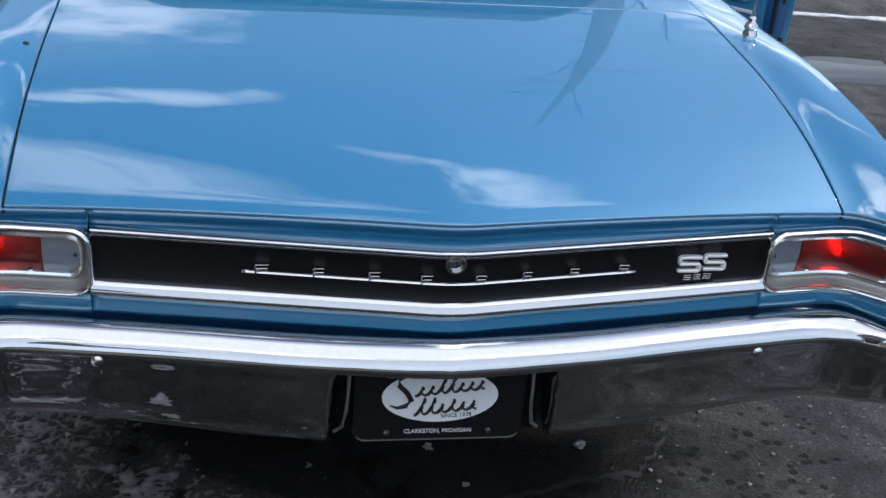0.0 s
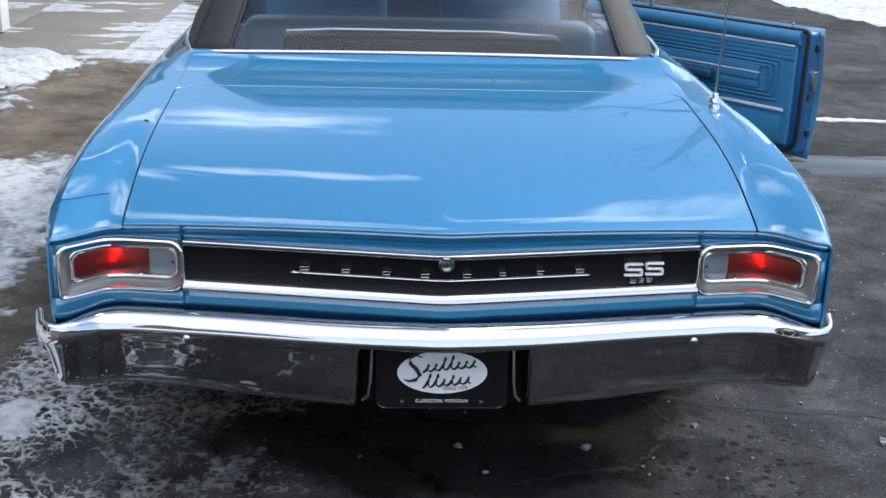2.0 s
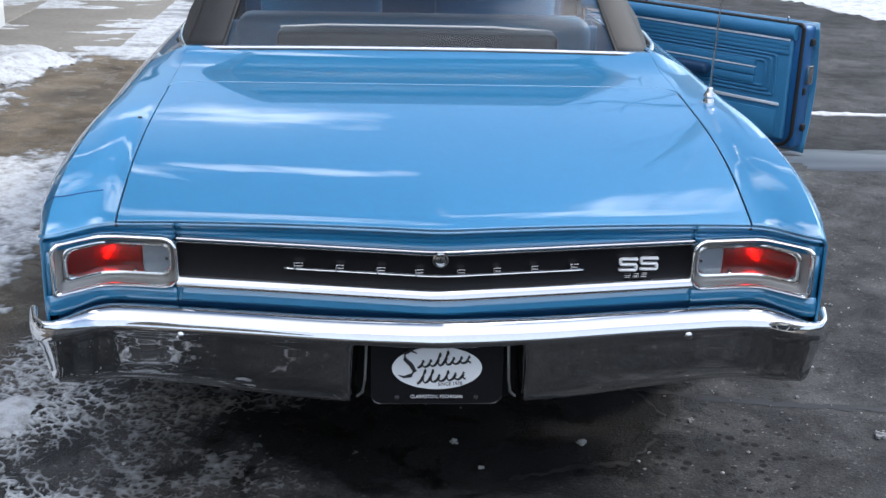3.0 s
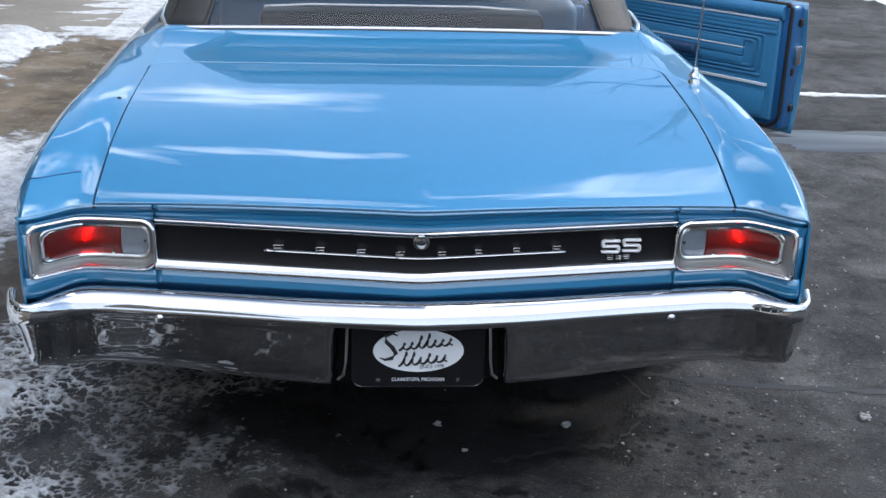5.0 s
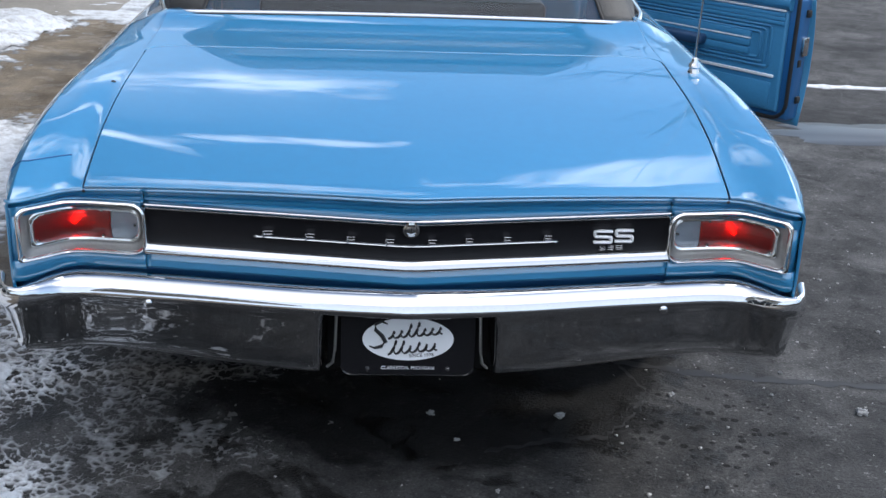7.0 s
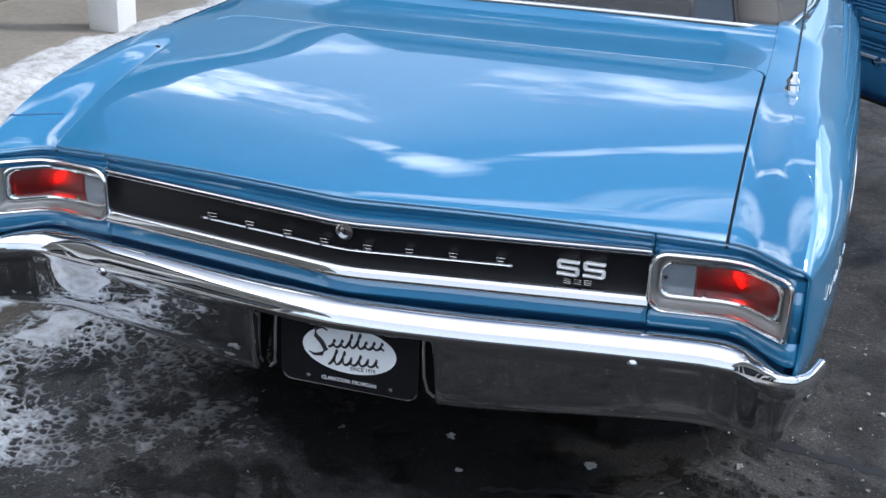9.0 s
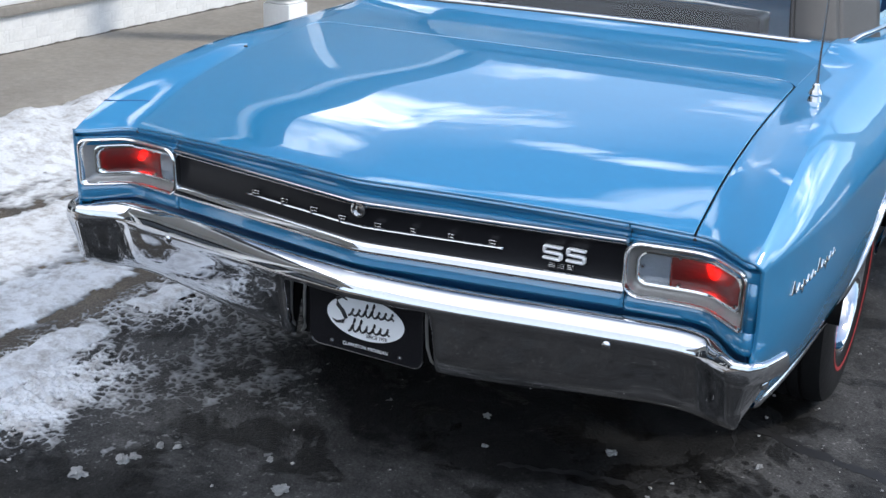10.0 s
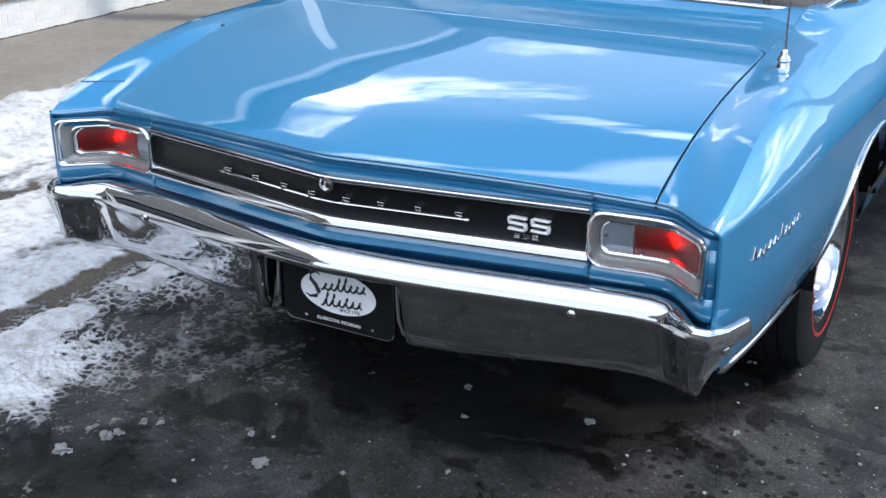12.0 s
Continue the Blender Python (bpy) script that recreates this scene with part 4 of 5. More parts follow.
soft = tagged(new("folding_top"), "raised black vinyl convertible top with clear rear window")
soft.parent = car
WIN = 0.835
VT = span(0, 1, 22)
for sg in (-1, 1):
    sheet("rear_corner_canvas", lambda u, v, sg=sg: top_rear(sg * u, v), span(WIN, 1.0, 10), VT, CANVAS, soft, "grey-black vinyl corner of the top", thick=0.006 * sg, flip=sg < 0)

    def quarter_canvas(a, v, sg=sg):
        p = Vector(top_rear(sg, v))
        fwd = 0.55 * a * (0.45 + 0.55 * v)
        return (p.x + sg * (0.05 * a * (1 - v) + 0.015 * a), p.y + fwd, p.z - (0.018 * a if v < 0.1 else 0.0))

    sheet("side_canvas", quarter_canvas, span(0, 1, 10), VT, CANVAS, soft, thick=0.006 * sg, flip=sg < 0)
    edge = [Vector(top_rear(sg * WIN, v)) + Vector((0, -0.002, 0.002)) for v in VT]
    tube("window_binding", edge, 0.006, SEAL, soft, n=6)
sheet("rear_header_canvas", lambda u, v: top_rear(u, v), span(-WIN, WIN, 40), span(0.52, 1.0, 12), CANVAS, soft, thick=-0.006)
roof_z = spl([1.72, 1.9, 2.3, 2.7, 3.0], [1.320, 1.332, 1.335, 1.318, 1.28])
sheet("roof_canvas", lambda x, y: (x * (0.575 - 0.005 * (y - 1.69)), y, roof_z(y) - 0.012 * x**2 - 0.05 * max(0, abs(x) - 0.85) / 0.15), span(-1, 1, 30), span(1.72, 3.0, 20), CANVAS, soft, "black vinyl roof", thick=-0.008)
pane = sheet("rear_window", lambda u, v: tuple(np.array(top_rear(u, v)) + (0, 0.004, -0.003)), span(-WIN, WIN, 30), span(0.02, 0.53, 8), GLASS, soft, "clear rear window", sharp=60)
pane.visible_shadow = False
base = [Vector(top_rear(u, 0)) + Vector((0, -0.012, 0.002)) for u in span(-1, 1, 60)]
ends = [Vector((0.745, 1.36, 0.952)), Vector((0.775, 1.6, 0.948)), Vector((0.80, 2.2, 0.93))]
tube("belt_moulding", [Vector((-p.x, p.y, p.z)) for p in ends[::-1]] + base + ends, 0.0085, CHROME, car, "chrome belt moulding round the top", 8)
seal = [p + Vector((0, -0.011, -0.006)) for p in base]
tube("top_seal", seal, 0.006, SEAL, car, n=6)

# ---- windscreen ----
for sg in (-1, 1):
    tube("windscreen_post", [(sg * 0.74, 3.36, 0.92), (sg * 0.66, 3.14, 1.17), (sg * 0.60, 3.02, 1.27)], 0.02, CHROME, car, n=10)
tube("windscreen_header", [(-0.60, 3.02, 1.275), (0, 3.06, 1.295), (0.60, 3.02, 1.275)], 0.022, PAINT_IN, car, n=10)
ws = sheet("windscreen", lambda x, v: (x * (0.74 - 0.14 * v), 3.40 - 0.38 * v + 0.06 * (1 - x * x), 0.925 + 0.35 * v), span(-1, 1, 20), span(0, 1, 8), GLASS, car, "curved windscreen glass", sharp=60)
ws.visible_shadow = False

# ---- cabin ----
def cushion(name, lo, hi, mat, parent, rows=0, axis="z", bevel=0.05, label=""):
    """An upholstered block with rounded edges and pleats pressed in."""
    ob = box(name, lo, hi, mat, parent, min(bevel, min(b - a for a, b in zip(lo, hi)) * 0.45), label, 4)
    return ob


cushion("rear_seat_back", (-0.62, 1.72, 0.50), (0.62, 1.90, 0.972), VINYL, car, label="blue vinyl rear seat back")
for k in range(9):
    x = -0.60 + 0.15 * k
    cushion("seat_pleat", (x - 0.068, 1.89, 0.55), (x + 0.068, 1.915, 0.93), VINYL, car, bevel=0.01)
cushion("rear_seat_cushion", (-0.66, 1.80, 0.34), (0.66, 2.28, 0.56), VINYL, car)
for sg in (-1, 1):
    cushion("front_seat_back", (sg * 0.36 - 0.25, 2.52, 0.50), (sg * 0.36 + 0.25, 2.66, 0.99), VINYL, car, bevel=0.06, label="blue vinyl bucket seat back")
    cushion("front_seat_cushion", (sg * 0.36 - 0.25, 2.55, 0.36), (sg * 0.36 + 0.25, 3.08, 0.54), VINYL, car, bevel=0.05)
    cushion("cabin_side_panel", (sg * 0.74 - 0.03, 1.30, 0.40), (sg * 0.74 + 0.03, 2.26, 0.915), VINYL, car, bevel=0.02)
cushion("well_cover", (-0.455, 1.42, 0.80), (0.455, 1.56, 0.965), BLACK_SATIN, car, bevel=0.02, label="black folding top well cover")
tube("well_cover_piping", [(-0.45, 1.55, 0.962), (-0.3, 1.555, 0.970), (0.25, 1.555, 0.970), (0.45, 1.55, 0.958)], 0.005, CHROME_SATIN, car, n=6)
box("package_shelf", (-0.70, 1.22, 0.80), (0.70, 1.46, 0.905), VINYL_DARK, car, 0.01)
for k in range(8):
    x = -0.56 + 0.16 * k
    lathe("well_snap", [(0.0, 0.004), (0.006, 0.003), (0.007, 0.0)], (x, 1.33, 0.905), (0, 0, 1), STEEL, car, n=10)
box("cabin_floor", (-0.80, 1.3, 0.24), (0.80, 3.42, 0.30), CARPET, car, 0.01)
cushion("dashboard", (-0.74, 3.14, 0.66), (0.74, 3.38, 0.92), VINYL_DARK, car, bevel=0.05)
ring_pts = [(-0.36 + 0.2 * math.cos(a), 3.04 + 0.06 * math.sin(a), 0.86 + 0.19 * math.sin(a)) for a in span(0, 2 * math.pi, 37)[:-1]]
tube("steering_wheel", ring_pts, 0.012, VINYL_DARK, car, n=8, closed=True)
box("rear_view_mirror", (-0.10, 3.05, 1.17), (0.10, 3.08, 1.225), CHROME, car, 0.01)
sheet("headliner", lambda x, y: (x * 0.58, y, roof_z(y) - 0.03), span(-1, 1, 6), span(1.7, 3.0, 10), VINYL_DARK, car, thick=0.004)

# ---- antenna, quarter badge ----
antenna = tagged(new("antenna"), "chrome whip antenna on the quarter panel")
antenna.parent = car
AX, AY, AZ = 0.763, 0.735, 0.893
lathe("antenna_pad", [(0.0, 0.006), (0.02, 0.006), (0.0225, 0.0), (0.0225, -0.006)], (AX, AY, AZ), (0, -0.14, 1), SEAL, antenna, n=24)
lathe("antenna_base", [(0.0, 0.052), (0.006, 0.050), (0.0085, 0.046), (0.0085, 0.040), (0.013, 0.034), (0.016, 0.026), (0.0125, 0.021), (0.0155, 0.014), (0.018, 0.005)], (AX, AY, AZ), (0, -0.05, 1), CHROME, antenna, "stepped chrome antenna base", 24)
tube("antenna_mast", [(AX, AY, AZ + 0.045), (AX, AY - 0.004, AZ + 0.09), (AX + 0.015, AY - 0.05, AZ + 0.95)], [0.0045, 0.0026, 0.0015], STEEL, antenna, "thin steel whip", 8)
px_, py_, pz_ = side(-1, 0.56, 0.25 * (0.727 - 0.70) / (half(0.56) - 0.132 * roll(0.56) - 0.70))
lathe("body_plug", [(0.0, 0.002), (0.004, 0.0018), (0.006, 0.0), (0.006, -0.002)], (px_, py_, pz_ + 0.001), (0.1, -0.12, 1), SEAL, car, "small black rubber plug", 16)
badge = tagged(new("quarter_badge"), "chrome script badge on the rear quarter")
badge.parent = car


def on_side(s, z):
    x, y, _ = side(1, s, 1.5)
    zz, k = z + 0.022, half(s)
    return Vector((k + side_in(zz) + 0.003, s - 0.02 + plan(0.85) * fade(s), zz))


for word, (s0, count) in enumerate(((0.130, 5), (0.272, 5))):
    for k in range(count):
        s = s0 + 0.026 * k
        up = 0.027 if k == 0 else 0.014
        low = -0.012 if k == 2 else 0.0
        z = 0.640 + 0.05 * (s - 0.13)
        tube("badge_stroke", [on_side(s - 0.004, z + 0.004), on_side(s + 0.002, z + low), on_side(s + 0.010, z + up), on_side(s + 0.014, z + 0.5 * up), on_side(s + 0.019, z), on_side(s + 0.027, z + 0.006)], [0.0014, 0.0026, 0.0030, 0.0024, 0.0026, 0.0014], CHROME, badge, n=8)

# ---- the open door ----
HX, HY = 0.90, 3.38
DOOR_ANG = math.degrees(math.atan2(1.685 - HX, HY - 2.425))
door = tagged(new("open_door"), "open blue door with pleated vinyl trim and chrome strips")
door.parent = car
door.matrix_basis = pose(HX, HY, -0.078, 0, 0, DOOR_ANG)
# in the door's own axes y runs back from the hinge as -y, x is outward
DL = 1.222
sheet("door_skin", lambda y, z: (0.012 + 0.045 * math.sin(math.pi * (z - 0.36) / 0.66), y, z), span(-DL - 0.012, 0, 16), span(0.40, 0.955, 14), PAINT, door, "blue painted outer skin", thick=0.006)
bm = box_bm(bmesh.new(), (-0.055, -DL, 0.425), (0.034, -0.01, 0.945), 0.018, 3)
part("door_shell", bm, PAINT_IN, door)
prof = rounded(-DL + 0.012, -0.02, 0.432, 0.948, [0.07, 0.02, 0.02, 0.02], 6)
shell_seal = tube("door_seal", [(-0.053, y, z) for y, z in prof], 0.009, SEAL, door, "black rubber door seal", 8, closed=True)
bm = box_bm(bmesh.new(), (-0.075, -DL + 0.045, 0.46), (-0.05, -0.04, 0.90), 0.012, 3)
card = part("door_card", bm, VINYL, door, "blue vinyl door card")
tube("door_top_roll", [(-0.060, -DL + 0.035, 0.915), (-0.060, -0.03, 0.915)], 0.032, VINYL, door, "padded vinyl top roll", 14)


def strip(name, y0, y1, z, h, mat, d=0.006):
    return box(name, (-0.075 - d, y0, z - h / 2), (-0.07, y1, z + h / 2), mat, card, min(h, d) * 0.35)


E0, E1 = -DL + 0.055, -0.06
strip("chrome_strip", E0, E1, 0.884, 0.009, BADGE_SILVER)
strip("chrome_strip", E0 + 0.02, E1, 0.610, 0.013, BADGE_SILVER, 0.008)
for k in range(3):
    strip("vinyl_pleat", E0, E1, 0.867 - 0.017 * k, 0.0165, VINYL, 0.008)
for k, (a, z0, z1) in enumerate(((0.055, 0.645, 0.815), (0.080, 0.661, 0.800), (0.105, 0.677, 0.785))):
    o = rounded(E0 + a, E1 - a, z0, z1, [0.012] * 4, 3)
    tube("pressed_frame", [(-0.076, y, z) for y, z in o], 0.007, VINYL, card, n=8, closed=True)
for k in range(3):
    strip("centre_pleat", E0 + 0.15, E1 - 0.15, 0.766 - 0.034 * k, 0.031, VINYL, 0.012)
strip("chrome_strip", E0 + 0.15, E1 - 0.15, 0.752, 0.007, BADGE_SILVER, 0.014)
box("armrest", (-0.135, -0.80, 0.690), (-0.07, -0.42, 0.735), VINYL_DARK, card, 0.016, "dark blue armrest", 3)
strip("kick_panel", E0 + 0.03, E1 - 0.02, 0.53, 0.105, VINYL, 0.006)
lathe("lock_button", [(0.0, 0.03), (0.005, 0.029), (0.006, 0.024), (0.003, 0.02), (0.003, 0.0)], (-0.04, -DL + 0.10, 0.945), (0, 0, 1), CHROME, door, n=12)
box("door_latch", (-0.02, -DL - 0.014, 0.70), (0.02, -DL + 0.01, 0.78), STEEL, door, 0.004, "steel door latch")
box("latch_hole", (-0.028, -DL - 0.006, 0.655), (-0.008, -DL + 0.006, 0.685), SEAL, door, 0.003)
for z in (0.50, 0.86):
    box("door_bumper_stop", (-0.012, -DL - 0.012, z), (0.014, -DL + 0.004, z + 0.03), SEAL, door, 0.004)
tube("vent_window_frame", [(-0.01, -0.36, 0.95), (-0.01, -0.34, 1.12), (-0.01, -0.30, 1.26), (-0.01, -0.10, 1.05), (-0.01, -0.04, 0.95)], 0.008, CHROME, door, n=8)
lathe("window_crank", [(0.0, 0.03), (0.012, 0.028), (0.014, 0.015), (0.02, 0.0)], (-0.078, -0.35, 0.60), (-1, 0, 0), CHROME, card, n=16)
# jambs of the doorway
box("door_jamb", (0.80, 2.27, 0.28), (0.90, 2.29, 0.86), PAINT_IN, car, 0.006)
box("rocker_panel", (0.80, 2.27, 0.24), (0.90, 3.45, 0.34), PAINT_IN, car, 0.015)

# ---- ground ----
def ground_z(x, y):
    near = 1 - step(6, 14, math.hypot(x, y - 3))
    return near * 0.003 * (noise.noise(Vector((x * 0.9, y * 0.9, 3.0))) - 0.2) - 0.004


def ground_grid():
    xs = [-120, -60, -30, -15, -9] + span(-6, 8, 71) + [11, 16, 30, 60, 120]
    ys = [-120, -60, -30, -14, -8] + span(-5, 14, 96) + [17, 22, 32, 60, 140]

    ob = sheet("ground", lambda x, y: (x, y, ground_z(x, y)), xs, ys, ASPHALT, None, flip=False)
    return tagged(ob, "worn wet asphalt lot with cracks and grit", "ground", kind="structure")


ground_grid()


def crack(pts, w):
    fine, rng = [], random.Random(len(pts))
    for a, b in zip(pts, pts[1:]):
        for k in range(10):
            t = k / 10
            fine.append((a[0] + (b[0] - a[0]) * t + rng.uniform(-0.008, 0.008), a[1] + (b[1] - a[1]) * t + rng.uniform(-0.008, 0.008)))
    verts, faces = [], []
    for k, (x, y) in enumerate(fine):
        d = w * rng.uniform(0.35, 1.0)
        g = ground_z(x, y)
        verts += [(x - 0.2 * d, y - d, g + 0.0012), (x, y, g + 0.0005), (x + 0.2 * d, y + d, g + 0.0012)]
    for k in range(len(fine) - 1):
        faces += [(3 * k, 3 * k + 3, 3 * k + 4, 3 * k + 1), (3 * k + 1, 3 * k + 4, 3 * k + 5, 3 * k + 2)]
    ob = raw("asphalt_crack", verts, faces, SEAL)
    return tagged(ob, "dark open crack in the asphalt", "crack", "cracks in the lot", "structure")


crack([(0.50, 0.86), (0.66, 0.84), (0.94, 0.76), (1.12, 0.735), (1.39, 0.711), (1.9, 0.66), (2.6, 0.70), (3.6, 0.62)], 0.022)
crack([(0.66, 0.84), (0.71, 0.66), (0.64, 0.50), (0.55, 0.39), (0.40, 0.36), (0.2, 0.30)], 0.016)


# ---- snow ----
def snow_sheet(name, label, xs, ys, depth):
    """Lies only where depth(x, y) is above nought."""
    verts, faces, at = [], [], {}
    for a, x in enumerate(xs):
        for b, y in enumerate(ys):
            d = depth(x, y)
            if d > -0.007:
                at[a, b] = len(verts)
                verts.append((x, y, max(d, -0.007)))
    for a in range(len(xs) - 1):
        for b in range(len(ys) - 1):
            k = [(a, b), (a + 1, b), (a + 1, b + 1), (a, b + 1)]
            if all(c in at for c in k):
                faces.append(tuple(at[c] for c in k))
    ob = raw(name, verts, faces, SNOW, sharp=180)
    return tagged(ob, label, "snow", kind="stuff")


def fbm(x, y, f, o=4, z=0.0):
    return noise.fractal(Vector((x * f, y * f, z)), 0.7, 2.1, o)


bank_far = spl([-2, 0.5, 1.5, 3, 4.8, 6, 9, 14], [-2.1, -2.2, -2.4, -2.45, -2.5, -2.15, -1.9, -1.9])


def bank(x, y):
    w = bank_far(y)
    ridge = min((x + 3.22) / 0.2, (w - x) / 0.35, 1.0)
    return 0.08 * ridge + 0.038 * fbm(x, y, 2.2, 5) - 0.006 - 0.16 * step(-2.2, -2.9, y) - 0.16 * step(6.0, 6.7, y + 0.35 * (x + 2.6))


STRIP_X = [-2.75, -2.45, -2.36, -2.22, -2.12, -1.80, -1.72, -1.58, -1.53, -1.41, -1.37, -1.27, -1.235, -1.12, -1.06]
STRIP = [1.0, 1.0, 0.42, 0.42, 1.05, 1.0, 0.60, 0.62, 0.95, 0.92, 0.10, 0.10, 1.2, 1.2, 0.2]


def patches(x, y):
    # broken trodden snow between the bank and the car, in lanes along the car's way
    n = 0.5 + 0.5 * (0.60 * fbm(x + 0.35 * y, y * 0.7, 2.3, 4, 5.0) + 0.55 * fbm(x, y, 9.0, 5, 2.0) + 0.30 * fbm(x, y, 34.0, 3, 4.0))
    far = 0.50 * step(-1.25, -1.6, x)
    far -= 0.50 * math.exp(-(((x + 1.95) / 0.50) ** 2) - ((y - 4.7) / 1.45) ** 4)
    far += 0.25 * math.exp(-(((x + 1.75) / 0.5) ** 2) - ((y - 3.0) / 0.5) ** 2)
    near = float(np.interp(x + 0.06 * fbm(x, y, 3.0, 4, 6.0) - 0.03, STRIP_X, STRIP))
    if x > -1.3:
        near *= 1 - step(0.30, 0.42, y) * step(0.54, 0.50, y) - step(0.70, 0.80, y)
    near -= 2.0 * step(-1.12, -1.04, x)
    near -= 1.5 * step(-0.7, -1.15, y)
    t = step(0.9, 1.7, y)
    h = 0.024 * (n - 1 + near * (1 - t) + far * t - 0.02)
    return h if h < 0.004 else 0.004 + 0.45 * (h - 0.004) + 0.0022 * fbm(x, y, 40.0, 3, 9.0)


def lace(x, y):
    # thin crust of ice, broken into ribs by the tyres
    right = float(np.interp(y, [-0.6, -0.31, -0.12, 0.11, 0.19, 0.4, 0.65, 0.9, 1.3, 2.2], [-0.95, -0.80, -0.70, -0.62, -0.46, -0.36, -0.42, -0.6, -0.85, -1.05]))
    wide = fbm(x, y, 2.4, 3, 7.0)
    t = (right - x) / 0.5 + 0.55 * wide
    if t < -0.5:
        return -1.0
    ribs = [abs(fbm(x * 0.9 + 0.5 * y, y * 0.75 - 0.2 * x, 15.0, 2, 8.0)), abs(fbm(x * 0.8 - 0.6 * y, y * 0.8 + 0.3 * x, 23.0, 2, 3.0)), abs(fbm(x * 1.3, y * 0.7, 34.0, 2, 5.0))]
    rib = 1 - 6.5 * min(ribs[0], ribs[1] + 0.01, ribs[2] + 0.03)
    # a lattice pressed by the tyre's tread
    tread = 1.1 * math.exp(-(((x + 0.70) / 0.26) ** 2) - ((y - 0.10 - 0.35 * (x + 0.7)) / 0.22) ** 4)
    if tread > 0.02:
        near_two = noise.voronoi(Vector((44 * (x + 0.35 * y) + 0.5 * fbm(x, y, 9.0, 2, 3.0), 44 * (y - 0.25 * x) + 0.5 * fbm(x, y, 9.0, 2, 5.0), 0.0)))[0]
        cell = 0.92 - 3.6 * (near_two[1] - near_two[0]) + 0.55 * fbm(x, y, 18.0, 3, 6.0)
        rib += (cell - rib) * min(tread, 1.0)
    band = 1.0 * math.exp(-(((x + 0.95) / 0.15) ** 2) - ((y + 0.06) / 0.26) ** 2)
    band += 0.2 * math.exp(-(((x + 1.08) / 0.12) ** 2) - ((y - 0.60) / 0.20) ** 2)
    gone = 1.2 * step(-1.22, -1.36, x) + 0.3 * step(0.9, 1.6, y) + 0.8 * math.exp(-(((x + 0.95) / 0.16) ** 2) - ((y - 0.40) / 0.12) ** 2)
    patch = fbm(x, y, 4.2, 3, 11.0)
    gone += 1.15 * (0.14 - patch) * step(-1.05, -0.75, x)
    need = 0.86 - 0.72 * min(max(t, -1.0), 1.2) - 1.4 * band + gone + 0.12 * step(0.10, 0.3, y) + 0.10 * step(-0.95, -0.8, x)
    return (0.0027 + 0.0070 * step(-0.75, -0.95, x)) * (1 - 0.35 * step(0.1, 0.4, y)) * (max(rib, -1.6) - need) - 0.0045 + 0.0016 * fbm(x, y, 30.0, 3, 1.0)


def far_snow(x, y):
    streak = fbm(x * 0.35, y * 1.4, 1.0, 5, 9.0)
    return 0.022 * (streak * 1.3 + 0.35 * min((y - 6.3) / 0.8, 1.0) * min((0.6 - x) / 1.0, 1.0) * min((x + 9) / 1.0, 1) - 0.12 - 0.55 * step(-2.2, -2.7, x) * step(8.6, 7.9, y) + 0.12 * step(-2.6, -2.2, x))


snow_sheet("snow_bank", "bank of white snow along the walk", span(-3.3, -1.8, 80), span(-3.0, 8.5, 300), bank)
snow_sheet("snow_patches", "broken trodden snow on the asphalt", span(-2.7, -1.02, 190), span(-1.2, 6.8, 640), patches)
snow_sheet("ice_crust", "thin lacy crust of ice behind the car", span(-1.45, -0.15, 370), span(-0.8, 2.2, 760), lace)
snow_sheet("far_snow", "wind-blown snow streaks on the lot", span(-9, 0.8, 120), span(6.1, 14, 170), far_snow)
snow_sheet("snow_heap", "snow at the far side of the lot", span(3.9, 9.5, 60), span(7.3, 16, 90), lambda x, y: 0.05 * (min((x - 4.65 - 0.45 * (10.0 - y)) / 0.8, (y - 7.6) / 0.6, 1.0) + 0.35 * fbm(x, y, 1.5, 4)))

# grit and lumps of ice
rng = random.Random(4)


def pebble(kind):
    bm = bmesh.new()
    bmesh.ops.create_icosphere(bm, subdivisions=1 if kind > 1 else 3, radius=1)
    r = random.Random(kind)
    for v in bm.verts:
        v.co *= r.uniform(0.65, 1.15) if kind > 1 else (0.80 + 0.9 * noise.noise(v.co * 1.6 + Vector((kind * 9, 0, 0))) + 0.35 * noise.noise(v.co * 4.5 + Vector((0, kind * 9, 0)))) * r.uniform(0.92, 1.06)
        v.co.z *= 0.6 if kind > 1 else 0.55
    return bm


STONES = []
for k in range(5):
    me = bpy.data.meshes.new("pebble")
    b = pebble(k)
    b.to_mesh(me)
    b.free()
    for f in me.polygons:
        f.use_smooth = k > 1
    me.materials.append(ICE if k < 2 else STONE)
    STONES.append(me)
SPOTS = [(-0.17, -0.08, 0.022), (-0.62, -0.27, 0.022), (-0.57, -0.17, 0.020), (-0.56, -0.14, 0.014), (-0.27, 0.02, 0.011), (0.086, 0.50, 0.012), (0.437, 0.493, 0.016), (0.15, 0.36, 0.010), (1.30, 0.54, 0.018), (0.78, 0.63, 0.012), (-0.54, -0.07, 0.013), (-0.50, -0.05, 0.012)]
for k in range(280):
    SPOTS.append((rng.uniform(-0.9, 2.6) if k % 2 else rng.uniform(0.5, 2.4), rng.uniform(-0.9, 2.2) if k % 2 else rng.uniform(0.1, 1.6), 0.0022 + 0.006 * rng.random() ** 2.0))
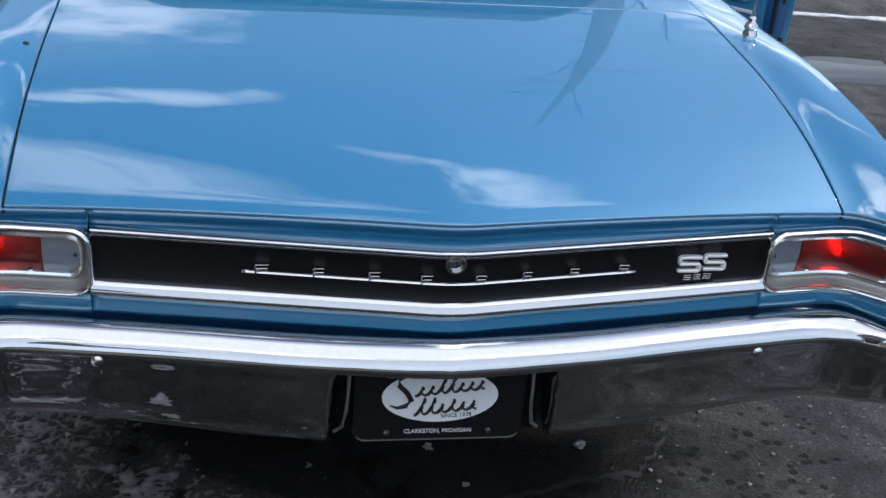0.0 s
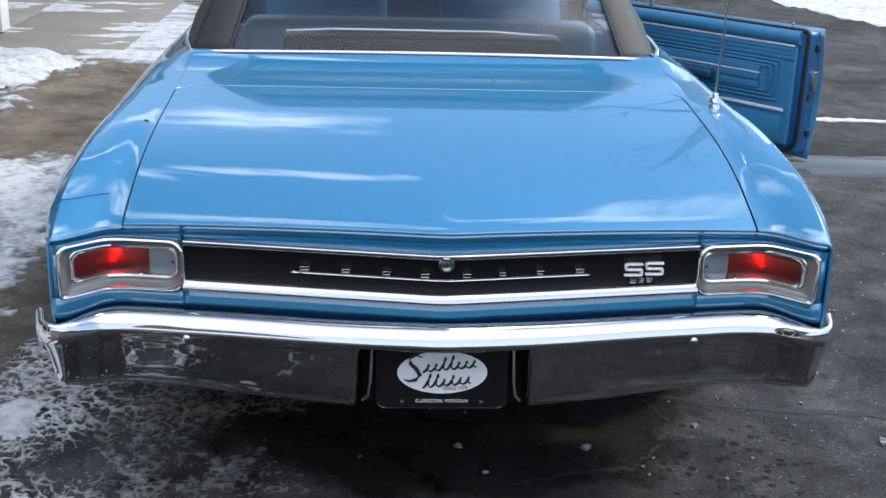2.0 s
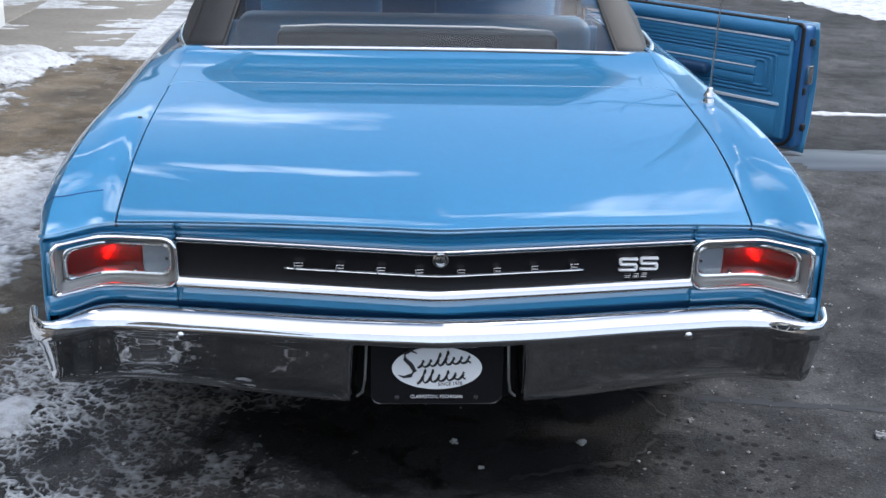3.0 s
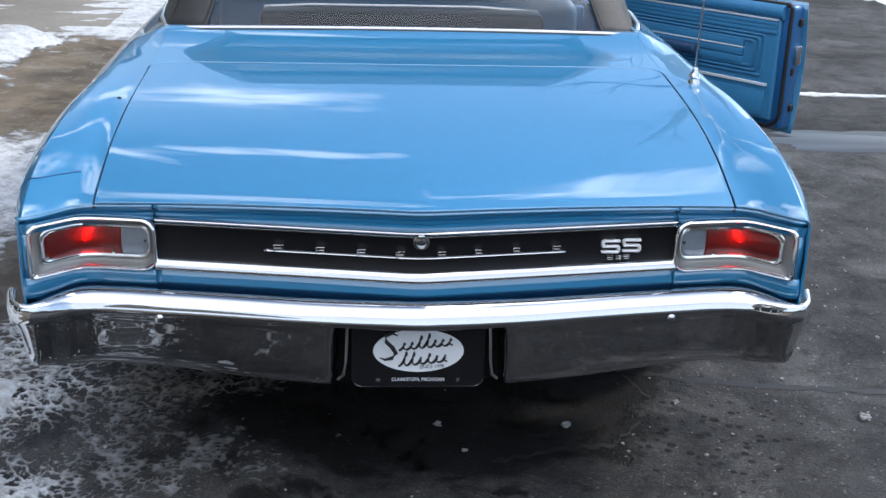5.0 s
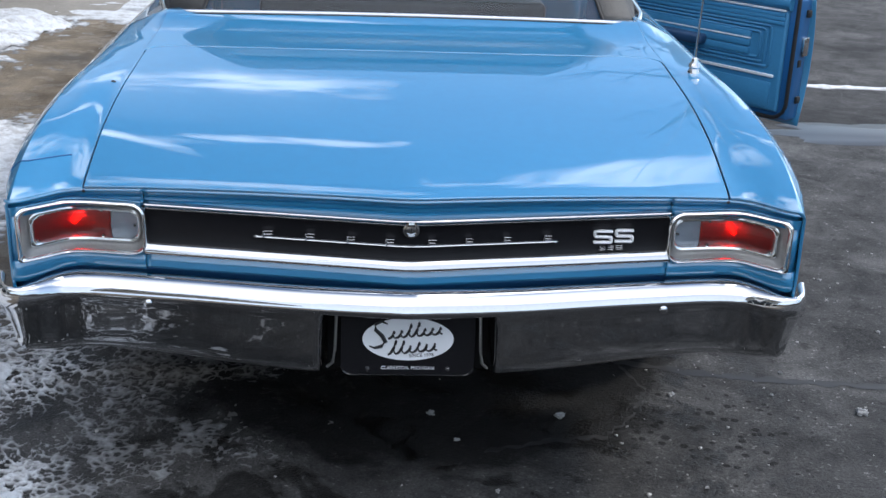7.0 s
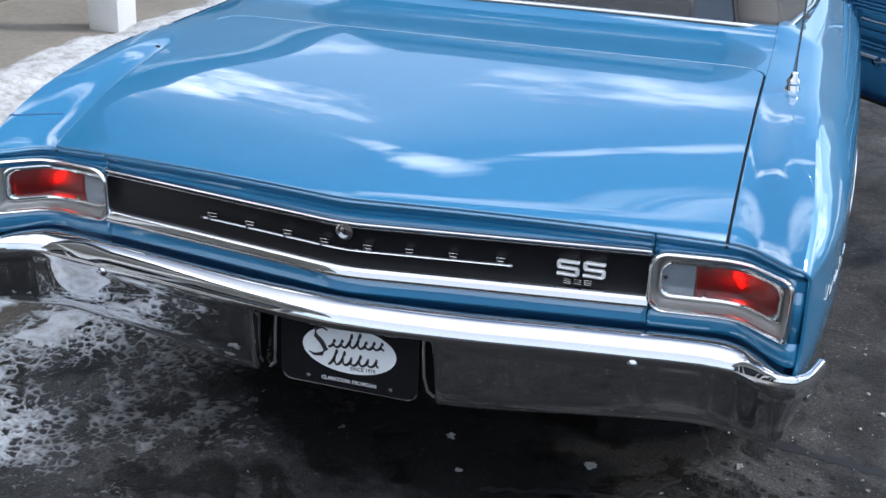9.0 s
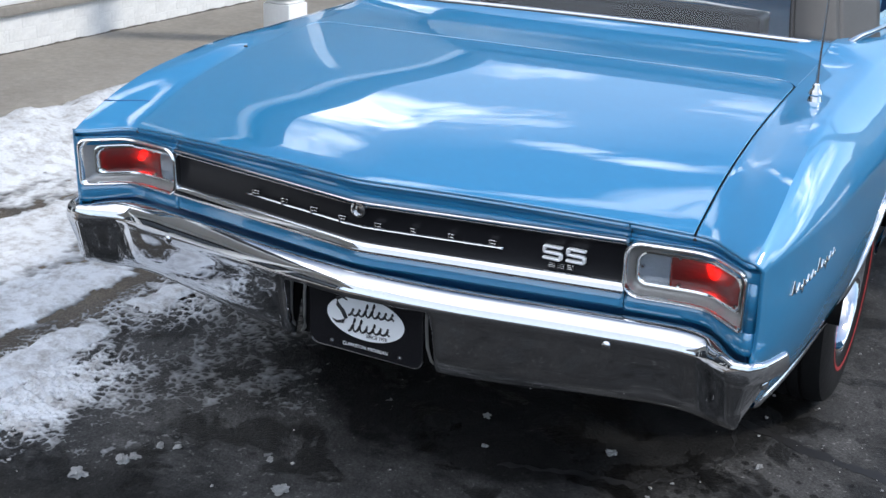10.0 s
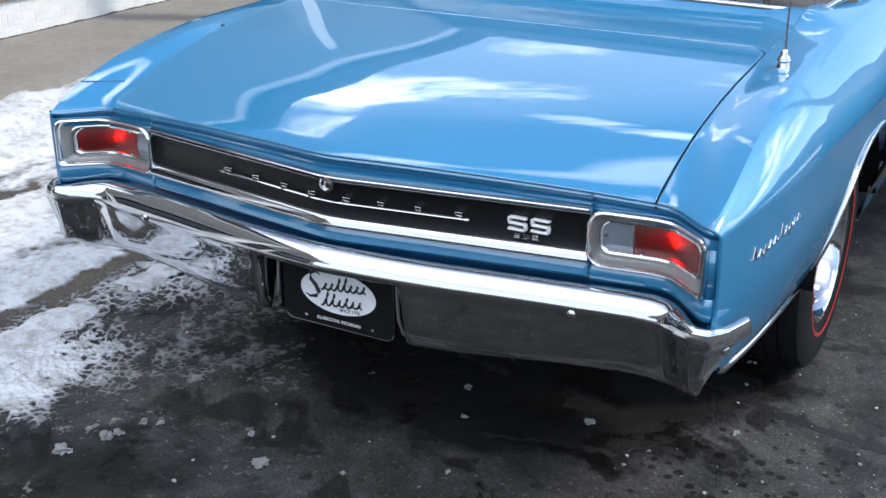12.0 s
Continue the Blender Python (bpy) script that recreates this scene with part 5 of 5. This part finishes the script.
for k, (x, y, r) in enumerate(SPOTS):
    ob = new("ice_lump" if r > 0.009 else "grit_stone", STONES[k % 2] if r > 0.009 else STONES[rng.randrange(5)])
    ob.matrix_basis = pose(x, y, 0.25 * r - 0.003, 0, 0, rng.uniform(0, 360)) @ Matrix.Diagonal((r, r * rng.uniform(0.6, 1), r, 1))
    tagged(ob, "small lump of dirty ice on the asphalt" if r > 0.009 else "pale grit stone on the asphalt", "ice" if r > 0.009 else "stone", "grit on the lot")

# ---- walk, wall, posts ----
WX = -4.27


def skew(y):
    return WX - 0.055 * (y - 3.0)


bm = bmesh.new()
box_bm(bm, (-8.5, -6, -0.2), (-3.17, 16, 0.02), 0.01)
tagged(part("pavement", bm, CONCRETE), "tan concrete walk beside the building", "pavement", kind="structure")
bm = bmesh.new()
box_bm(bm, (-3.166, 6.35, -0.2), (-2.05, 16, 0.006), 0.004)
tagged(part("pavement_apron", bm, CONCRETE), "tan concrete apron dusted with snow", "pavement", kind="structure")
WALL_TILT = 0.6
wall = tagged(new("wall_west"), "white-painted brick wall with a sill and dark windows", "wall", kind="structure")
wall.matrix_basis = pose(WX, 3.0, 0, 0, 0, WALL_TILT)
box("wall_core", (-0.30, -9, 0.0), (-0.0085, 12, 0.25), MORTAR, wall)
FOOT = []
for k in range(700):
    y = -5 + 0.02 * k
    FOOT += [(-0.006 + 0.007 * (0.5 + 0.5 * noise.noise(Vector((y * 9, 0, 4)))), y, 0.0195), (-0.0062, y, 0.026 + 0.016 * abs(noise.noise(Vector((y * 6, 3, 1)))) + 0.006 * noise.noise(Vector((y * 31, 3, 2))))]
raw("wall_foot", FOOT, [(2 * k, 2 * k + 2, 2 * k + 3, 2 * k + 1) for k in range(699)], CRUMBLE, wall, "dark crumbled joint along the walk")
box("wall_sill", (-0.32, -9, 0.245), (0.03, 12, 0.30), CONCRETE, wall, 0.008, "tan stone ledge")
box("window_sill", (-0.32, -9, 0.30), (-0.01, 12, 0.335), TRIM_WHITE, wall, 0.006, "white sill")
box("window_glazing", (-0.28, -9, 0.335), (-0.24, 12, 2.35), DARK_GLASS, wall, 0.002, "dark shop window")
for k in range(11):
    box("window_mullion", (-0.29, -8.6 + 2 * k, 0.335), (-0.18, -8.5 + 2 * k, 2.35), TRIM_WHITE, wall, 0.006)
box("wall_head", (-0.32, -9, 2.35), (0.0, 12, 3.4), PAINT_WHITE, wall, 0.01)
bm = bmesh.new()
box_bm(bm, (-8.5, -6.5, 3.00), (-3.02, 15.5, 3.10), 0.015)
canopy = tagged(part("canopy", bm, TRIM_WHITE), "white flat canopy over the walk", "canopy", kind="structure")
box("roof_edge", (-8.5, -6.55, 3.102), (-2.96, 15.55, 3.27), ROOF_EDGE, canopy, 0.02, "dark shingled roof edge")


def post(x, y):
    p = tagged(new("canopy_post"), "white square wooden post with a plinth", "post", "posts of the canopy")
    p.matrix_basis = pose(x, y, 0.018)
    box("plinth", (-0.102, -0.102, 0.0), (0.102, 0.102, 0.25), TRIM_WHITE, p, 0.008)
    box("plinth_cap", (-0.092, -0.092, 0.25), (0.092, 0.092, 0.265), TRIM_WHITE, p, 0.01)
    box("shaft", (-0.08, -0.08, 0.29), (0.08, 0.08, 2.975), TRIM_WHITE, p, 0.006)
    return p


first = post(-3.22, 4.18)
for k in (-2, -1, 1, 2):
    copy_thing(first, pose(-3.22, 4.18 + 3.1 * k, 0.018))


# ---- melt water and salt streaks ----
WATER = material("melt_water", (0.03, 0.03, 0.03), 0.32, vary=0.1)


def puddle(x, y, a, b, seed):
    r = [1 + 0.6 * noise.noise(Vector((math.cos(w) * 1.6, math.sin(w) * 1.6, seed))) + 0.30 * noise.noise(Vector((math.cos(w) * 5, math.sin(w) * 5, seed))) for w in span(0, 2 * math.pi, 49)[:-1]]
    level = max(ground_z(x + a * dx, y + b * dy) for dx in (-1, 0, 1) for dy in (-1, 0, 1)) + 0.0006
    rim = [(x + a * q * math.cos(w), y + b * q * math.sin(w), level) for q, w in zip(r, span(0, 2 * math.pi, 49)[:-1])]
    out_ = [(x + (px - x) * 1.04, y + (py - y) * 1.04, -0.006) for px, py, _ in rim]
    ob = raw("puddle", rim + out_, [tuple(range(48))] + [(k, 48 + k, 48 + (k + 1) % 48, (k + 1) % 48) for k in range(48)], WATER)
    return tagged(ob, "shallow puddle of melt water on the asphalt", "puddle", "puddles on the lot", "structure")


puddle(2.75, 3.62, 0.75, 0.20, 2.0)
puddle(4.3, 4.3, 0.8, 0.22, 5.0)
snow_sheet("snow_streak", "thin line of snow on the asphalt", span(2.45, 3.9, 90), span(4.6, 5.0, 40), lambda x, y: 0.012 * (0.75 - abs(y - 4.80 + 0.06 * (x - 2.6)) / 0.035 + 0.8 * fbm(x, y, 5, 3) - 0.4 * step(3.3, 3.9, x)))

# ---- distance ----
# unseen ring, added so that low reflections on the car's sides turn darker
def backdrop_ring():
    verts, faces, n = [], [], 240
    for k in range(n):
        w = 2 * math.pi * k / n
        r = 62 + 6 * noise.noise(Vector((math.cos(w) * 4, math.sin(w) * 4, 1)))
        h = 7.5 + 3.5 * noise.noise(Vector((math.cos(w) * 9, math.sin(w) * 9, 2))) + 1.6 * noise.noise(Vector((math.cos(w) * 60, math.sin(w) * 60, 3)))
        for z, d in ((-0.3, 0), (h * 0.55, -0.6), (h * 0.85, 0.2), (h, 1.6), (h * 0.8, 3.5), (-0.3, 4.0)):
            verts.append((r * math.cos(w) + d * math.cos(w), 3 + r * math.sin(w) + d * math.sin(w), z))
    for k in range(n):
        for j in range(5):
            c = (k + 1) % n
            faces.append((6 * k + j, 6 * c + j, 6 * c + j + 1, 6 * k + j + 1))
    ob = raw("backdrop", verts, faces, BARK)
    return tagged(ob, "unseen grey-brown ring added around the lot to darken low reflections", "woods", kind="structure")


backdrop_ring()

# ---- bare tree ----
def bare_tree(name, x, y, height, seed, lean=(0, 0)):
    r = random.Random(seed)
    t = tagged(new(name), "bare grey tree with broken limbs beyond the car", "tree")
    t.matrix_basis = pose(x, y, 0)
    n = 14
    pts = [Vector((lean[0] * k / n * height + r.uniform(-0.07, 0.07), lean[1] * k / n * height + r.uniform(-0.07, 0.07), height * k / n)) for k in range(n + 1)]
    rad = [0.32 * (1 - (k / n) ** 1.6) + 0.010 for k in range(n + 1)]
    tube("trunk", pts, rad, PALE_BARK, t, n=12)
    for k in range(30):
        f = r.uniform(0.32, 0.97)
        i = min(int(f * n), n - 1)
        p = pts[i].lerp(pts[i + 1], f * n - i)
        a = r.uniform(0, 2 * math.pi)
        stub = r.random() < 0.45
        ln = (r.uniform(0.25, 0.6) if stub else r.uniform(1.2, 3.2)) * (1.35 - f)
        d = Vector((math.cos(a), math.sin(a), r.uniform(0.0, 0.55)))
        limb = [p + d * ln * q / 5 + Vector((0, 0, 0.10 * ln * (q / 5) ** 2)) + Vector((r.uniform(-1, 1), r.uniform(-1, 1), r.uniform(-1, 1))) * 0.03 * ln * q / 2 for q in range(6)]
        r0 = 0.055 if stub else 0.035
        b = tube("limb", limb, [r0 * (1.3 - f) * (1 - 0.75 * q / 5) + 0.004 for q in range(6)], PALE_BARK if stub else BARK, t, n=6)
        for j in range(0 if stub else 5):
            m = limb[r.randrange(1, 6)]
            e = m + (d * 0.6 + Vector((r.uniform(-1, 1), r.uniform(-1, 1), r.uniform(-0.2, 0.9)))) * 0.35 * ln
            tube("twig", [m, m.lerp(e, 0.5) + Vector((0, 0, 0.04)), e], [0.010, 0.007, 0.003], BARK, b, n=5)
    return t


bare_tree("bare_tree", 4.72, 13.8, 12.2, 11, (0.018, 0.0))

# bricks of the wall's foot
brick_me = bpy.data.meshes.new("brick")
b = box_bm(bmesh.new(), (0, 0, 0), (0.05, 0.2138, 0.0760), 0.0018, 1)
b.to_mesh(brick_me)
b.free()
brick_me.materials.append(PAINT_WHITE)
rb = random.Random(2)
for c in range(6):
    for k in range(46 if c < 3 else 0):
        ob = new("brick", brick_me)
        ob.parent = wall
        ob.matrix_basis = pose(-0.0574 + rb.uniform(-0.0007, 0.0007), -2.6 + 0.215 * k + (0.107 if c % 2 else 0), 0.002 + 0.0765 * c, 0, 0, rb.uniform(-0.6, 0.6))
